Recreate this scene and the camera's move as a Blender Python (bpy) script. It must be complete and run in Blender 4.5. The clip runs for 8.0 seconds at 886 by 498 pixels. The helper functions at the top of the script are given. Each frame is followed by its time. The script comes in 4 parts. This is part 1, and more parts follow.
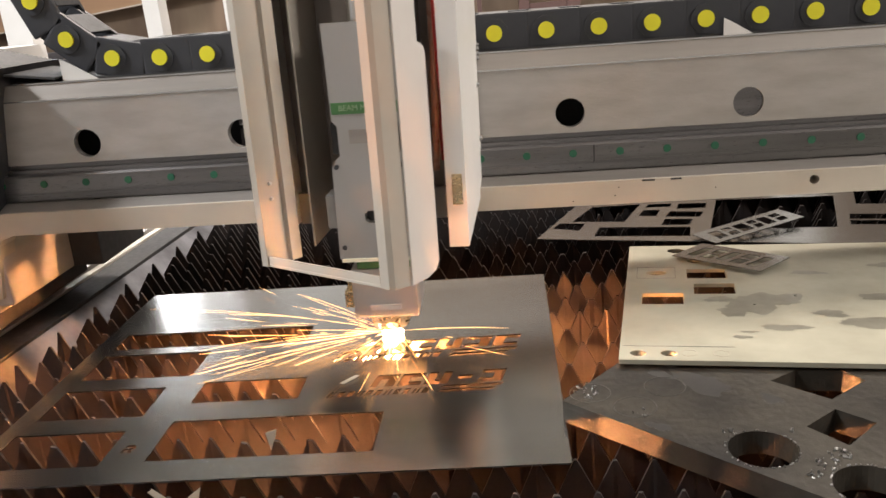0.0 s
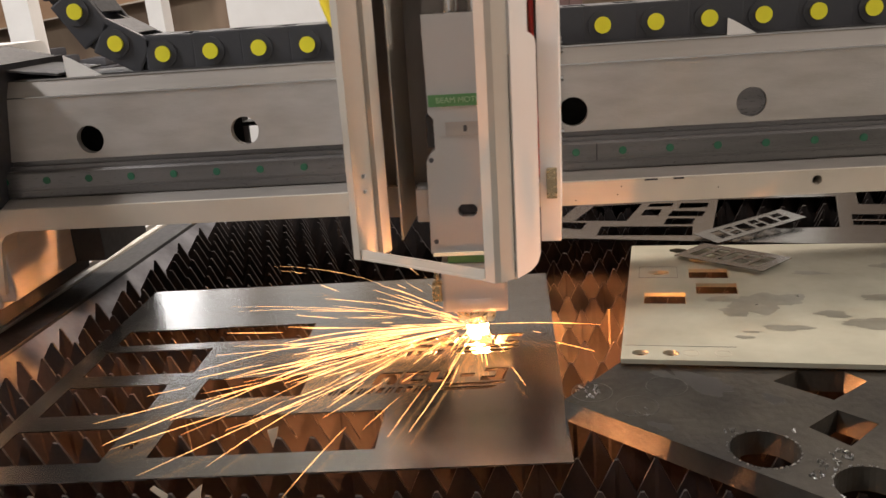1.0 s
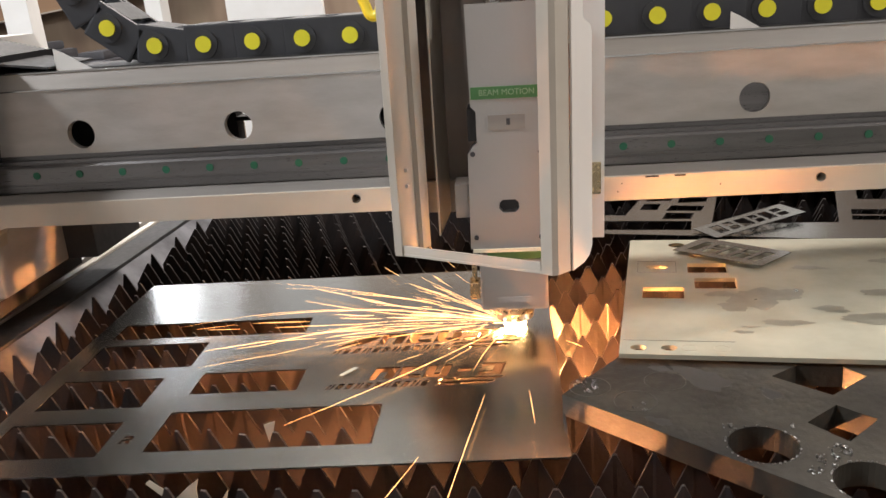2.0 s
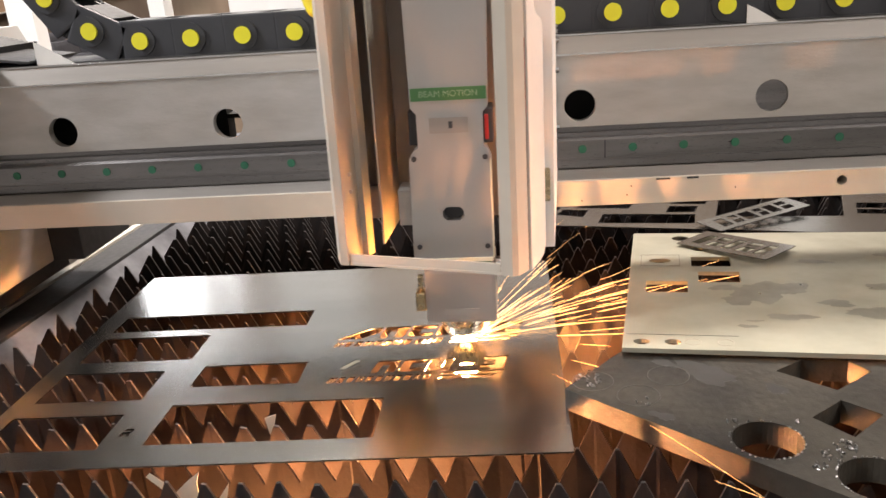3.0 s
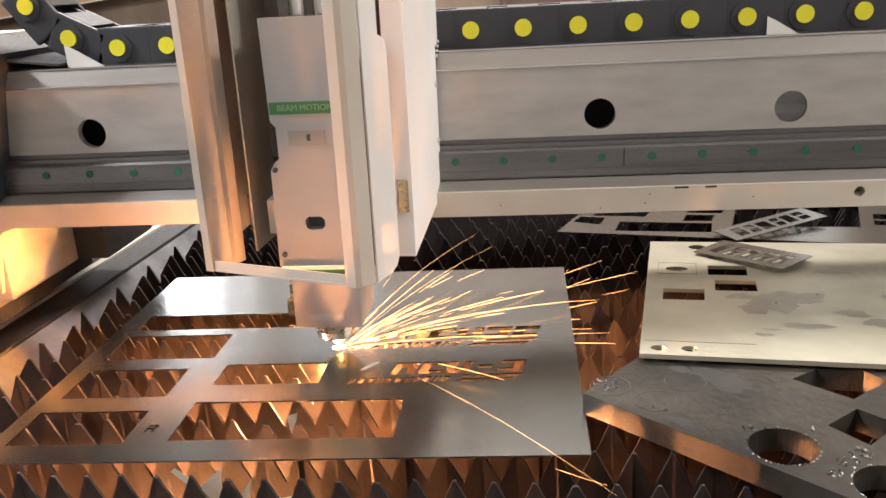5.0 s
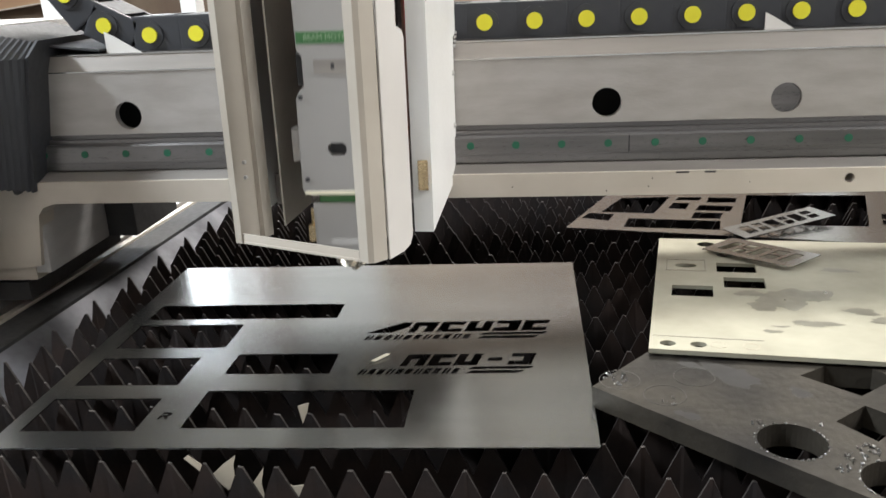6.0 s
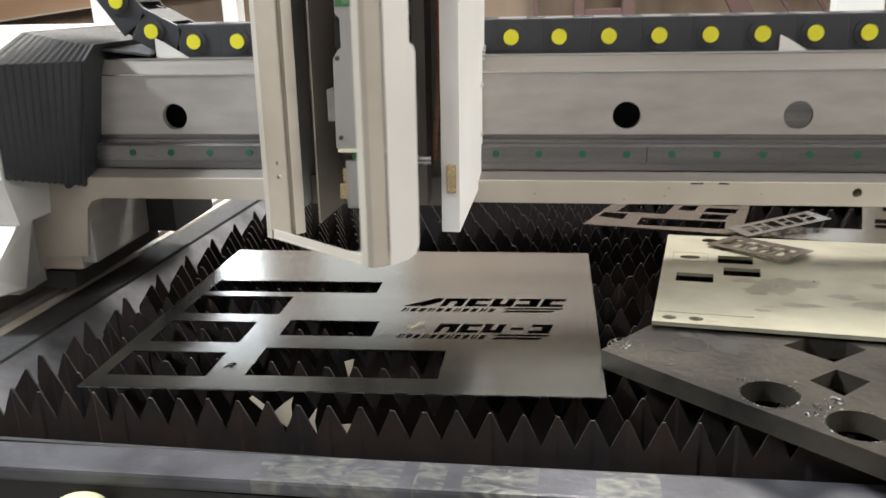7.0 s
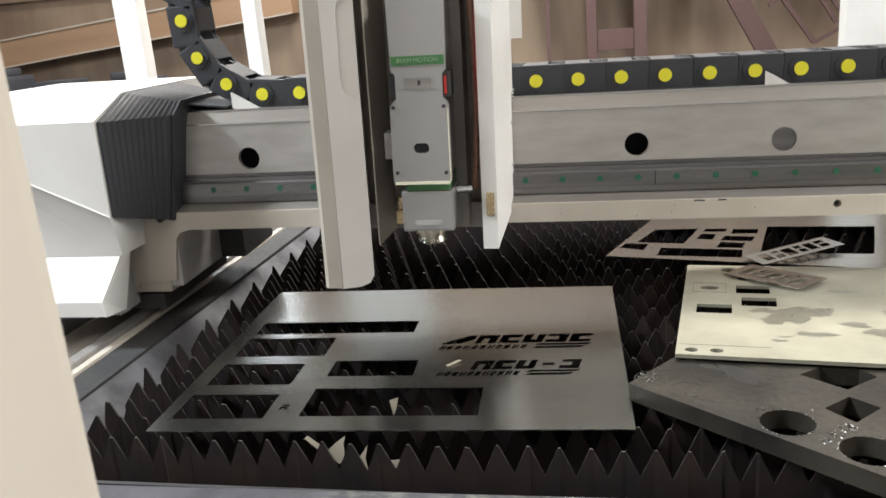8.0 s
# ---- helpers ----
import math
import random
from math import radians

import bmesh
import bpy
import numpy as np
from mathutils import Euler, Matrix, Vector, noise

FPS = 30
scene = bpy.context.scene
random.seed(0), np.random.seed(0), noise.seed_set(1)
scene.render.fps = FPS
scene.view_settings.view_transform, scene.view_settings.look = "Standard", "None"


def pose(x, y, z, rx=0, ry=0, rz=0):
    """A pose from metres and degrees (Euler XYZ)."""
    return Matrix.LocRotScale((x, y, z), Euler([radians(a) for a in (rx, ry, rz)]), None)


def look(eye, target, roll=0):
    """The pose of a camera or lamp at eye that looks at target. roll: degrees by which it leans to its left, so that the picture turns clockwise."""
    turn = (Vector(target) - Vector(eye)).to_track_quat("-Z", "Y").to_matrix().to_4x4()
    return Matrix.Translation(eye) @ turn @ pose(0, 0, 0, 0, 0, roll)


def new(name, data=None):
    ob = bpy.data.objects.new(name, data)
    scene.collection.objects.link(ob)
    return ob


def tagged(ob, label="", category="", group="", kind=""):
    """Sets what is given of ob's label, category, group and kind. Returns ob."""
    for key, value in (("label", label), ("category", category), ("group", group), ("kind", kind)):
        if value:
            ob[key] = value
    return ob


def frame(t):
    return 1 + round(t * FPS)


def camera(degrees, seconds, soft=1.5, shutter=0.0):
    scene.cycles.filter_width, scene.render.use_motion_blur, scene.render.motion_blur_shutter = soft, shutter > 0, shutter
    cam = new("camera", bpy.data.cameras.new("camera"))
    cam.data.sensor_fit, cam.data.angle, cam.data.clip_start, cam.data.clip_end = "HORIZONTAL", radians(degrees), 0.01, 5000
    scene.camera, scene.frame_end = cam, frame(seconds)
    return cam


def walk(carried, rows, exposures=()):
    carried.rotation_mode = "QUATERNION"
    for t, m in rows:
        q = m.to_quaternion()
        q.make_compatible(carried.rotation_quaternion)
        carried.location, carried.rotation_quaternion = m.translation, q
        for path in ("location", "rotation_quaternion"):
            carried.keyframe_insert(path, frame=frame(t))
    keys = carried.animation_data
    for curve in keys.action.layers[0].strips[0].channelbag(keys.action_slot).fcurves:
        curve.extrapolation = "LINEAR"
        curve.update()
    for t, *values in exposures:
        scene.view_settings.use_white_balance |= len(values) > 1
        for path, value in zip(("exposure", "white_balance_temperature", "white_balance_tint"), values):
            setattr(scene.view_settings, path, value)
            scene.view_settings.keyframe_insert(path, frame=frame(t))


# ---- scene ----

from collections import namedtuple

cam = camera(56.5, 8.0, soft=1.5, shutter=0.4)
PATH = [
    (0, (0.565, -0.646, 1.312), (0.385, 1.253, 0.712), -5.6),
    (0.5, (0.564, -0.647, 1.312), (0.383, 1.251, 0.709), -5.4),
    (1, (0.563, -0.646, 1.313), (0.381, 1.251, 0.708), -5.3),
    (1.5, (0.564, -0.645, 1.312), (0.386, 1.252, 0.704), -5.2),
    (3, (0.563, -0.636, 1.309), (0.377, 1.252, 0.675), -5.1),
    (3.5, (0.563, -0.639, 1.311), (0.375, 1.25, 0.68), -5.1),
    (4, (0.561, -0.642, 1.312), (0.364, 1.246, 0.684), -5.1),
    (4.5, (0.559, -0.646, 1.313), (0.35, 1.243, 0.689), -4.8),
    (5.8, (0.549, -0.657, 1.313), (0.329, 1.228, 0.700), -3.9),
    (6, (0.547, -0.659, 1.313), (0.323, 1.227, 0.685), -3.8),
    (6.5, (0.528, -0.7, 1.302), (0.335, 1.171, 0.621), -2.1),
    (6.8, (0.53, -0.756, 1.305), (0.273, 1.13, 0.689), -2.2),
    (7, (0.545, -0.797, 1.316), (0.278, 1.094, 0.721), -2.5),
    (7.1, (0.549, -0.817, 1.325), (0.296, 1.082, 0.749), -2.7),
    (7.3, (0.556, -0.85, 1.34), (0.234, 1.059, 0.837), -3.7),
    (7.4, (0.557, -0.861, 1.353), (0.189, 1.05, 0.89), -4.3),
    (7.5, (0.559, -0.869, 1.36), (0.173, 1.046, 0.933), -4.6),
    (7.6, (0.556, -0.867, 1.362), (0.193, 1.057, 0.954), -5.1),
    (7.8, (0.55, -0.857, 1.392), (0.214, 1.041, 0.859), -5.5),
    (7.9, (0.546, -0.865, 1.374), (0.224, 1.033, 0.833), -4.9),
    (8, (0.538, -0.863, 1.373), (0.225, 1.034, 0.823), -4.8),
]
EXPOSURE = [(0, 0.2, 6950, 15), (1.0, -0.2, 7150, 17), (1.6, -0.12, 6600, 13), (2.8, 0.44, 6900, 16), (4.7, 0.42, 6850, 16), (5.8, 0.55, 6300, 10), (6.5, 0.58, 6500, 10), (7.2, 0.48, 6500, 10), (8.0, 0.47, 6450, 10)]
walk(cam, [(t, look(eye, target, roll)) for t, eye, target, roll in PATH], EXPOSURE)

# ---------------------------------------------------------------- light
world = bpy.data.worlds.new("hall_air")
scene.world = world
world.use_nodes = True
world.node_tree.nodes["Background"].inputs[0].default_value = (0.55, 0.6, 0.7, 1)
world.node_tree.nodes["Background"].inputs[1].default_value = 0.15


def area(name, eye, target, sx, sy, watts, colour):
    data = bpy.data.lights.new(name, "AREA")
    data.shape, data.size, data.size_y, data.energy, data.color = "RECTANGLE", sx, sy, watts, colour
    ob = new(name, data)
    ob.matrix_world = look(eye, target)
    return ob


# unseen lamps added to light the hall; no fittings are built
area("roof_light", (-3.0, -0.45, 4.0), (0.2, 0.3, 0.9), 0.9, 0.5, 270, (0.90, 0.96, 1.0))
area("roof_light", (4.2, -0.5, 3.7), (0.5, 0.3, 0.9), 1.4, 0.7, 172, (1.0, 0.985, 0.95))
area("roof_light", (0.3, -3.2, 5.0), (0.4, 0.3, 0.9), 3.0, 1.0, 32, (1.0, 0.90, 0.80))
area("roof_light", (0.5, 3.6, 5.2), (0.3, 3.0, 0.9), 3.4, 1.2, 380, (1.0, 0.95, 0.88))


# ---------------------------------------------------------------- materials
def material(name, colour, rough=0.5, metal=0.0, tint=None, scale=6.0, amount=0.5, fine=60.0, bump=0.1, stretch=(1, 1, 1), vary=0.0, coat=0.0, rough_vary=0.15):
    """A surface with variation at two scales: large patches towards tint, fine grain in gloss and relief."""
    m = bpy.data.materials.new(name)
    m.use_nodes = True
    nt = m.node_tree
    n, l = nt.nodes, nt.links
    bsdf = n["Principled BSDF"]
    bsdf.inputs["Metallic"].default_value = metal
    bsdf.inputs["Coat Weight"].default_value = coat
    co = n.new("ShaderNodeTexCoord")
    mp = n.new("ShaderNodeMapping")
    mp.inputs["Scale"].default_value = stretch
    l.new(co.outputs["Object"], mp.inputs["Vector"])
    big, small = n.new("ShaderNodeTexNoise"), n.new("ShaderNodeTexNoise")
    big.inputs["Scale"].default_value, big.inputs["Detail"].default_value = scale, 6
    small.inputs["Scale"].default_value, small.inputs["Detail"].default_value = fine, 4
    l.new(mp.outputs[0], big.inputs["Vector"])
    l.new(mp.outputs[0], small.inputs["Vector"])
    ramp = n.new("ShaderNodeValToRGB")
    ramp.color_ramp.elements[0].position, ramp.color_ramp.elements[1].position = 0.35, 0.68
    l.new(big.outputs["Fac"], ramp.inputs["Fac"])
    mix = n.new("ShaderNodeMix")
    mix.data_type = "RGBA"
    mix.inputs["A"].default_value = (*colour, 1)
    mix.inputs["B"].default_value = (*(tint or [c * 0.75 for c in colour]), 1)
    am = n.new("ShaderNodeMath")
    am.operation = "MULTIPLY"
    am.inputs[1].default_value = amount
    l.new(ramp.outputs[0], am.inputs[0])
    l.new(am.outputs[0], mix.inputs["Factor"])
    last = mix.outputs["Result"]
    if vary:
        info = n.new("ShaderNodeObjectInfo")
        hsv = n.new("ShaderNodeHueSaturation")
        rg = n.new("ShaderNodeMapRange")
        rg.inputs["To Min"].default_value, rg.inputs["To Max"].default_value = 1 - vary, 1 + vary
        l.new(info.outputs["Random"], rg.inputs["Value"])
        l.new(rg.outputs[0], hsv.inputs["Value"])
        l.new(last, hsv.inputs["Color"])
        last = hsv.outputs[0]
    l.new(last, bsdf.inputs["Base Color"])
    rr = n.new("ShaderNodeMapRange")
    rr.inputs["To Min"].default_value, rr.inputs["To Max"].default_value = max(0.03, rough - rough_vary), min(1, rough + rough_vary)
    l.new(small.outputs["Fac"], rr.inputs["Value"])
    l.new(rr.outputs[0], bsdf.inputs["Roughness"])
    if bump:
        bp = n.new("ShaderNodeBump")
        bp.inputs["Strength"].default_value, bp.inputs["Distance"].default_value = bump, 0.002
        l.new(small.outputs["Fac"], bp.inputs["Height"])
        l.new(bp.outputs[0], bsdf.inputs["Normal"])
    return m


def glow(name, colour, strength):
    m = bpy.data.materials.new(name)
    m.use_nodes = True
    b = m.node_tree.nodes["Principled BSDF"]
    b.inputs["Base Color"].default_value = (*colour, 1)
    b.inputs["Emission Color"].default_value = (*colour, 1)
    b.inputs["Emission Strength"].default_value = strength
    return m


STEEL_SHEET = material("brushed_stainless", (0.315, 0.32, 0.31), 0.21, 1.0, (0.275, 0.278, 0.27), 2.5, 0.8, 120, 0.03, (2, 18, 1), rough_vary=0.07)
STEEL_BRIGHT = material("pale_oiled_steel", (0.42, 0.405, 0.32), 0.45, 0.6, (0.30, 0.285, 0.22), 14, 0.7, 90, 0.04, rough_vary=0.07)
STEEL_DARK = material("mill_scale_steel", (0.047, 0.041, 0.032), 0.5, 0.25, (0.012, 0.0108, 0.0095), 9, 1.0, 110, 0.5, rough_vary=0.25)
RINGSTEEL = material("scored_dark_steel", (0.085, 0.08, 0.07), 0.45, 0.4, (0.02, 0.019, 0.017), 60, 1.0, 160, 0.3)
DARKOIL = material("dark_oil_patch", (0.013, 0.012, 0.011), 0.4, 0.1, (0.02, 0.018, 0.016), 40, 0.8, 60, 0.1)
OIL = material("oil_film", (0.27, 0.26, 0.21), 0.34, 0.6, (0.21, 0.20, 0.16), 40, 0.8, 60, 0.0)
RUST = material("burnt_rusty_slat", (0.026, 0.0185, 0.016), 0.68, 0.1, (0.014, 0.0135, 0.0145), 16, 0.9, 220, 0.2, vary=0.35)
TIPS = material("spattered_slat_edge", (0.075, 0.066, 0.06), 0.5, 0.5, (0.022, 0.02, 0.019), 55, 1.0, 300, 0.6)
SLAG = material("bright_slag", (0.27, 0.265, 0.255), 0.3, 1.0, (0.08, 0.078, 0.075), 90, 0.9, 200, 0.8)
TRAY = material("worn_grey_tray", (0.17, 0.17, 0.185), 0.55, 0.4, (0.05, 0.05, 0.056), 13, 0.95, 60, 0.3, rough_vary=0.2)
BLACK = material("soot_and_shade_black", (0.025, 0.025, 0.027), 0.65, 0.0, (0.05, 0.048, 0.045), 12, 0.6, 90, 0.2)
ALU_DULL = material("dull_aluminium", (0.38, 0.355, 0.33), 0.42, 0.7, (0.25, 0.235, 0.22), 6, 0.8, 160, 0.05, (0.35, 4, 4))
ALU = material("raw_aluminium", (0.47, 0.45, 0.43), 0.40, 0.55, (0.385, 0.36, 0.335), 26, 0.9, 220, 0.15, (0.5, 1.6, 1.6), rough_vary=0.15)
RAIL = material("ground_rail_steel", (0.25, 0.24, 0.24), 0.3, 0.9, (0.14, 0.135, 0.135), 5, 0.9, 200, 0.0, (0.5, 8, 8), rough_vary=0.08)
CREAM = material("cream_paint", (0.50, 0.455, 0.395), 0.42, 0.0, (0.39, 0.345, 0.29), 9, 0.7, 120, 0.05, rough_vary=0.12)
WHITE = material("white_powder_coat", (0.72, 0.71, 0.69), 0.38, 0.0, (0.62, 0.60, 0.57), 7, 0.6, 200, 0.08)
# shade on the cover's front faces and inner wall, put into a darker cream
COVERSHADE = material("shaded_cream_cover_paint", (0.40, 0.365, 0.315), 0.42, 0.0, (0.31, 0.275, 0.23), 9, 0.7, 120, 0.05, rough_vary=0.12)
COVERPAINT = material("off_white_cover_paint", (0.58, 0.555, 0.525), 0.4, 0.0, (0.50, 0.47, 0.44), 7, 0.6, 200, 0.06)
DARKPLATE = material("dark_slide_plate", (0.24, 0.215, 0.2), 0.5, 0.2, (0.15, 0.13, 0.12), 9, 0.7, 90, 0.1)
GREYPAINT = material("grey_cast_paint", (0.43, 0.42, 0.41), 0.55, 0.0, (0.31, 0.30, 0.295), 9, 0.8, 90, 0.15, (1, 1, 3))
RUBBER = material("black_bellows", (0.02, 0.021, 0.026), 0.5, 0.0, (0.032, 0.033, 0.038), 12, 0.5, 120, 0.15)
PLASTIC = material("black_chain_plastic", (0.028, 0.03, 0.036), 0.45, 0.0, (0.05, 0.052, 0.058), 14, 0.5, 150, 0.1)
YELLOW = material("yellow_plastic", (0.72, 0.68, 0.03), 0.45, 0.0, (0.62, 0.55, 0.03), 60, 0.5, 200, 0.05)
GREEN = material("green_anodised", (0.06, 0.17, 0.06), 0.45, 0.1, (0.04, 0.15, 0.05), 20, 0.5, 150, 0.03)
GREENDOT = material("green_cap", (0.012, 0.11, 0.06), 0.5, 0.0, None, 40, 0.4, 150, 0.03)
HEADGREY = material("anodised_head", (0.41, 0.40, 0.39), 0.38, 0.6, (0.36, 0.35, 0.34), 8, 0.4, 220, 0.05)
BRASS = material("brass_nozzle", (0.66, 0.52, 0.32), 0.25, 1.0, (0.5, 0.4, 0.26), 40, 0.5, 150, 0.05)
NOZZLE = material("warm_polished_steel", (0.58, 0.53, 0.45), 0.28, 1.0, (0.45, 0.41, 0.34), 40, 0.5, 150, 0.05)
CHROME = material("chrome", (0.7, 0.7, 0.69), 0.16, 1.0, (0.55, 0.55, 0.55), 30, 0.4, 200, 0.02)
INK = material("dark_ink", (0.04, 0.04, 0.045), 0.5, 0.0, None, 30, 0.3, 100, 0.0)
PALE = material("pale_print", (0.24, 0.36, 0.22), 0.5, 0.0, None, 30, 0.3, 100, 0.0)
REDHOSE = material("red_hose", (0.5, 0.03, 0.025), 0.35, 0.0, None, 30, 0.4, 100, 0.02)
CLEARHOSE = material("brown_clear_hose", (0.25, 0.13, 0.09), 0.3, 0.0, None, 30, 0.4, 100, 0.02)
YELLOWHOSE = material("yellow_cable", (0.7, 0.55, 0.03), 0.4, 0.0, None, 30, 0.4, 100, 0.02)
BRICK = material("brown_hall_wall", (0.27, 0.205, 0.145), 0.8, 0.0, (0.17, 0.115, 0.085), 3.5, 0.9, 14, 0.3, (1, 1, 0.22))
MAROON = material("maroon_steelwork", (0.105, 0.058, 0.054), 0.6, 0.0, (0.075, 0.042, 0.04), 3, 0.6, 40, 0.1)
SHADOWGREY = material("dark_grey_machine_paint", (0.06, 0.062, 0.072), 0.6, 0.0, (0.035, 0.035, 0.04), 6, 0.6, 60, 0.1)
MEZZ = material("dark_brown_gallery_steel", (0.075, 0.06, 0.054), 0.7, 0.0, (0.08, 0.06, 0.055), 3, 0.6, 30, 0.1)
TANBEAM = material("tan_timber", (0.36, 0.23, 0.14), 0.7, 0.0, (0.26, 0.16, 0.1), 3, 0.6, 30, 0.2, (0.3, 1, 3))
CONCRETE = material("hall_floor", (0.2, 0.195, 0.185), 0.75, 0.0, (0.13, 0.125, 0.12), 1.5, 0.7, 25, 0.2)
CEIL = material("hall_ceiling", (0.50, 0.50, 0.495), 0.85, 0.0, (0.42, 0.42, 0.415), 1.0, 0.5, 12, 0.1)
POSTPAINT = material("beige_post_paint", (0.56, 0.51, 0.44), 0.45, 0.0, (0.48, 0.425, 0.36), 5, 0.5, 90, 0.04)
OFFCUT = material("bare_offcut", (0.46, 0.41, 0.33), 0.5, 0.4, (0.32, 0.28, 0.22), 25, 0.5, 90, 0.05)
PALESTRIP = material("pale_cream_plastic", (0.72, 0.69, 0.54), 0.4, 0.0, (0.62, 0.58, 0.44), 20, 0.4, 90, 0.02)
KNOBMAT = material("pale_yellow_plastic", (0.62, 0.62, 0.40), 0.4, 0.0, (0.55, 0.54, 0.34), 20, 0.4, 90, 0.02)
MELT = glow("cutting_glow", (1.0, 0.62, 0.26), 170.0)
JET = glow("molten_jet", (1.0, 0.38, 0.10), 9000.0)
SLAGJET = glow("falling_slag", (1.0, 0.48, 0.15), 1500.0)
SLATFILL = glow("slat_fill_glow", (1.0, 0.36, 0.10), 2600.0)
DEEPFILL = glow("deep_fill_glow", (1.0, 0.40, 0.145), 46000.0)
DROP = glow("molten_drop_glow", (1.0, 0.6, 0.24), 60.0)
STREAK = glow("spark_streak", (1.0, 0.52, 0.20), 4.5)
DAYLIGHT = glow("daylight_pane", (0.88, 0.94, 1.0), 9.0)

SCUFFRAIL = material("rubbed_steel_rail", (0.125, 0.125, 0.14), 0.42, 0.4, (0.06, 0.06, 0.068), 11, 1.0, 70, 0.35, rough_vary=0.2)


def add_scuffs(mat, spans, colour):
    """Pale rubbed smears of ragged shape over the named stretches of x."""
    nt = mat.node_tree
    n, l = nt.nodes, nt.links
    bsdf = n["Principled BSDF"]
    old = bsdf.inputs["Base Color"].links[0].from_socket
    co, sep = n.new("ShaderNodeTexCoord"), n.new("ShaderNodeSeparateXYZ")
    l.new(co.outputs["Object"], sep.inputs[0])
    total = None
    for x0, x1 in spans:
        near = n.new("ShaderNodeMath")
        near.operation, near.inputs[1].default_value, near.inputs[2].default_value = "COMPARE", (x0 + x1) / 2, (x1 - x0) / 2
        l.new(sep.outputs["X"], near.inputs[0])
        if total is None:
            total = near.outputs[0]
        else:
            add = n.new("ShaderNodeMath")
            add.operation = "MAXIMUM"
            l.new(total, add.inputs[0])
            l.new(near.outputs[0], add.inputs[1])
            total = add.outputs[0]
    mp, noise, ramp = n.new("ShaderNodeMapping"), n.new("ShaderNodeTexNoise"), n.new("ShaderNodeValToRGB")
    mp.inputs["Rotation"].default_value, mp.inputs["Scale"].default_value = (0, 0, 0.6), (1, 2.2, 1)
    noise.inputs["Scale"].default_value, noise.inputs["Detail"].default_value, noise.inputs["Distortion"].default_value = 34, 5, 1.2
    ramp.color_ramp.elements[0].position, ramp.color_ramp.elements[1].position = 0.42, 0.74
    l.new(co.outputs["Object"], mp.inputs["Vector"])
    l.new(mp.outputs[0], noise.inputs["Vector"])
    l.new(noise.outputs["Fac"], ramp.inputs["Fac"])
    both = n.new("ShaderNodeMath")
    both.operation = "MULTIPLY"
    l.new(total, both.inputs[0])
    l.new(ramp.outputs[0], both.inputs[1])
    mix = n.new("ShaderNodeMix")
    mix.data_type = "RGBA"
    mix.inputs["B"].default_value = (*colour, 1)
    l.new(both.outputs[0], mix.inputs["Factor"])
    l.new(old, mix.inputs["A"])
    l.new(mix.outputs["Result"], bsdf.inputs["Base Color"])


add_scuffs(SCUFFRAIL, ((0.262, 0.41), (0.425, 0.455), (0.472, 0.545), (0.6, 0.66)), (0.25, 0.25, 0.215))
for m, gloss in ((STEEL_DARK, 0.22), (RUST, 0.15), (SCUFFRAIL, 0.5)):
    m.node_tree.nodes["Principled BSDF"].inputs["Specular IOR Level"].default_value = gloss


CZ = 1.14  # height of the pivot of the carriage


# ---------------------------------------------------------------- mesh helpers
def part(name, bm, mat, parent=None, label="", smooth=False):
    me = bpy.data.meshes.new(name)
    bmesh.ops.recalc_face_normals(bm, faces=bm.faces)
    bm.to_mesh(me)
    bm.free()
    me.materials.append(mat)
    me.polygons.foreach_set("use_smooth", [smooth] * len(me.polygons))
    ob = new(name, me)
    if parent:
        ob.parent = parent
    if label:
        ob["label"] = label
    return ob


def box(bm, x0, x1, y0, y1, z0, z1, bevel=0.0):
    r = bmesh.ops.create_cube(bm, size=1.0, matrix=Matrix.Translation(((x0 + x1) / 2, (y0 + y1) / 2, (z0 + z1) / 2)) @ Matrix.Diagonal((abs(x1 - x0), abs(y1 - y0), abs(z1 - z0), 1)))
    if bevel:
        es = {e for v in r["verts"] for e in v.link_edges}
        bmesh.ops.bevel(bm, geom=list(es), offset=bevel, segments=2, affect="EDGES", profile=0.7)
    return bm


def boxes(*dims, bevel=0.0):
    bm = bmesh.new()
    for d in dims:
        box(bm, *d, bevel=bevel)
    return bm


def tube(bm, m, r0, r1, depth, seg=24, caps=True):
    bmesh.ops.create_cone(bm, cap_ends=caps, segments=seg, radius1=r0, radius2=r1, depth=depth, matrix=m)
    return bm


def rod(x, y, z, axis, r, length, seg=20, r2=None):
    turn = {"z": pose(0, 0, 0), "x": pose(0, 0, 0, 0, 90, 0), "y": pose(0, 0, 0, 90, 0, 0)}[axis]
    return tube(bmesh.new(), Matrix.Translation((x, y, z)) @ turn, r, r if r2 is None else r2, length, seg)


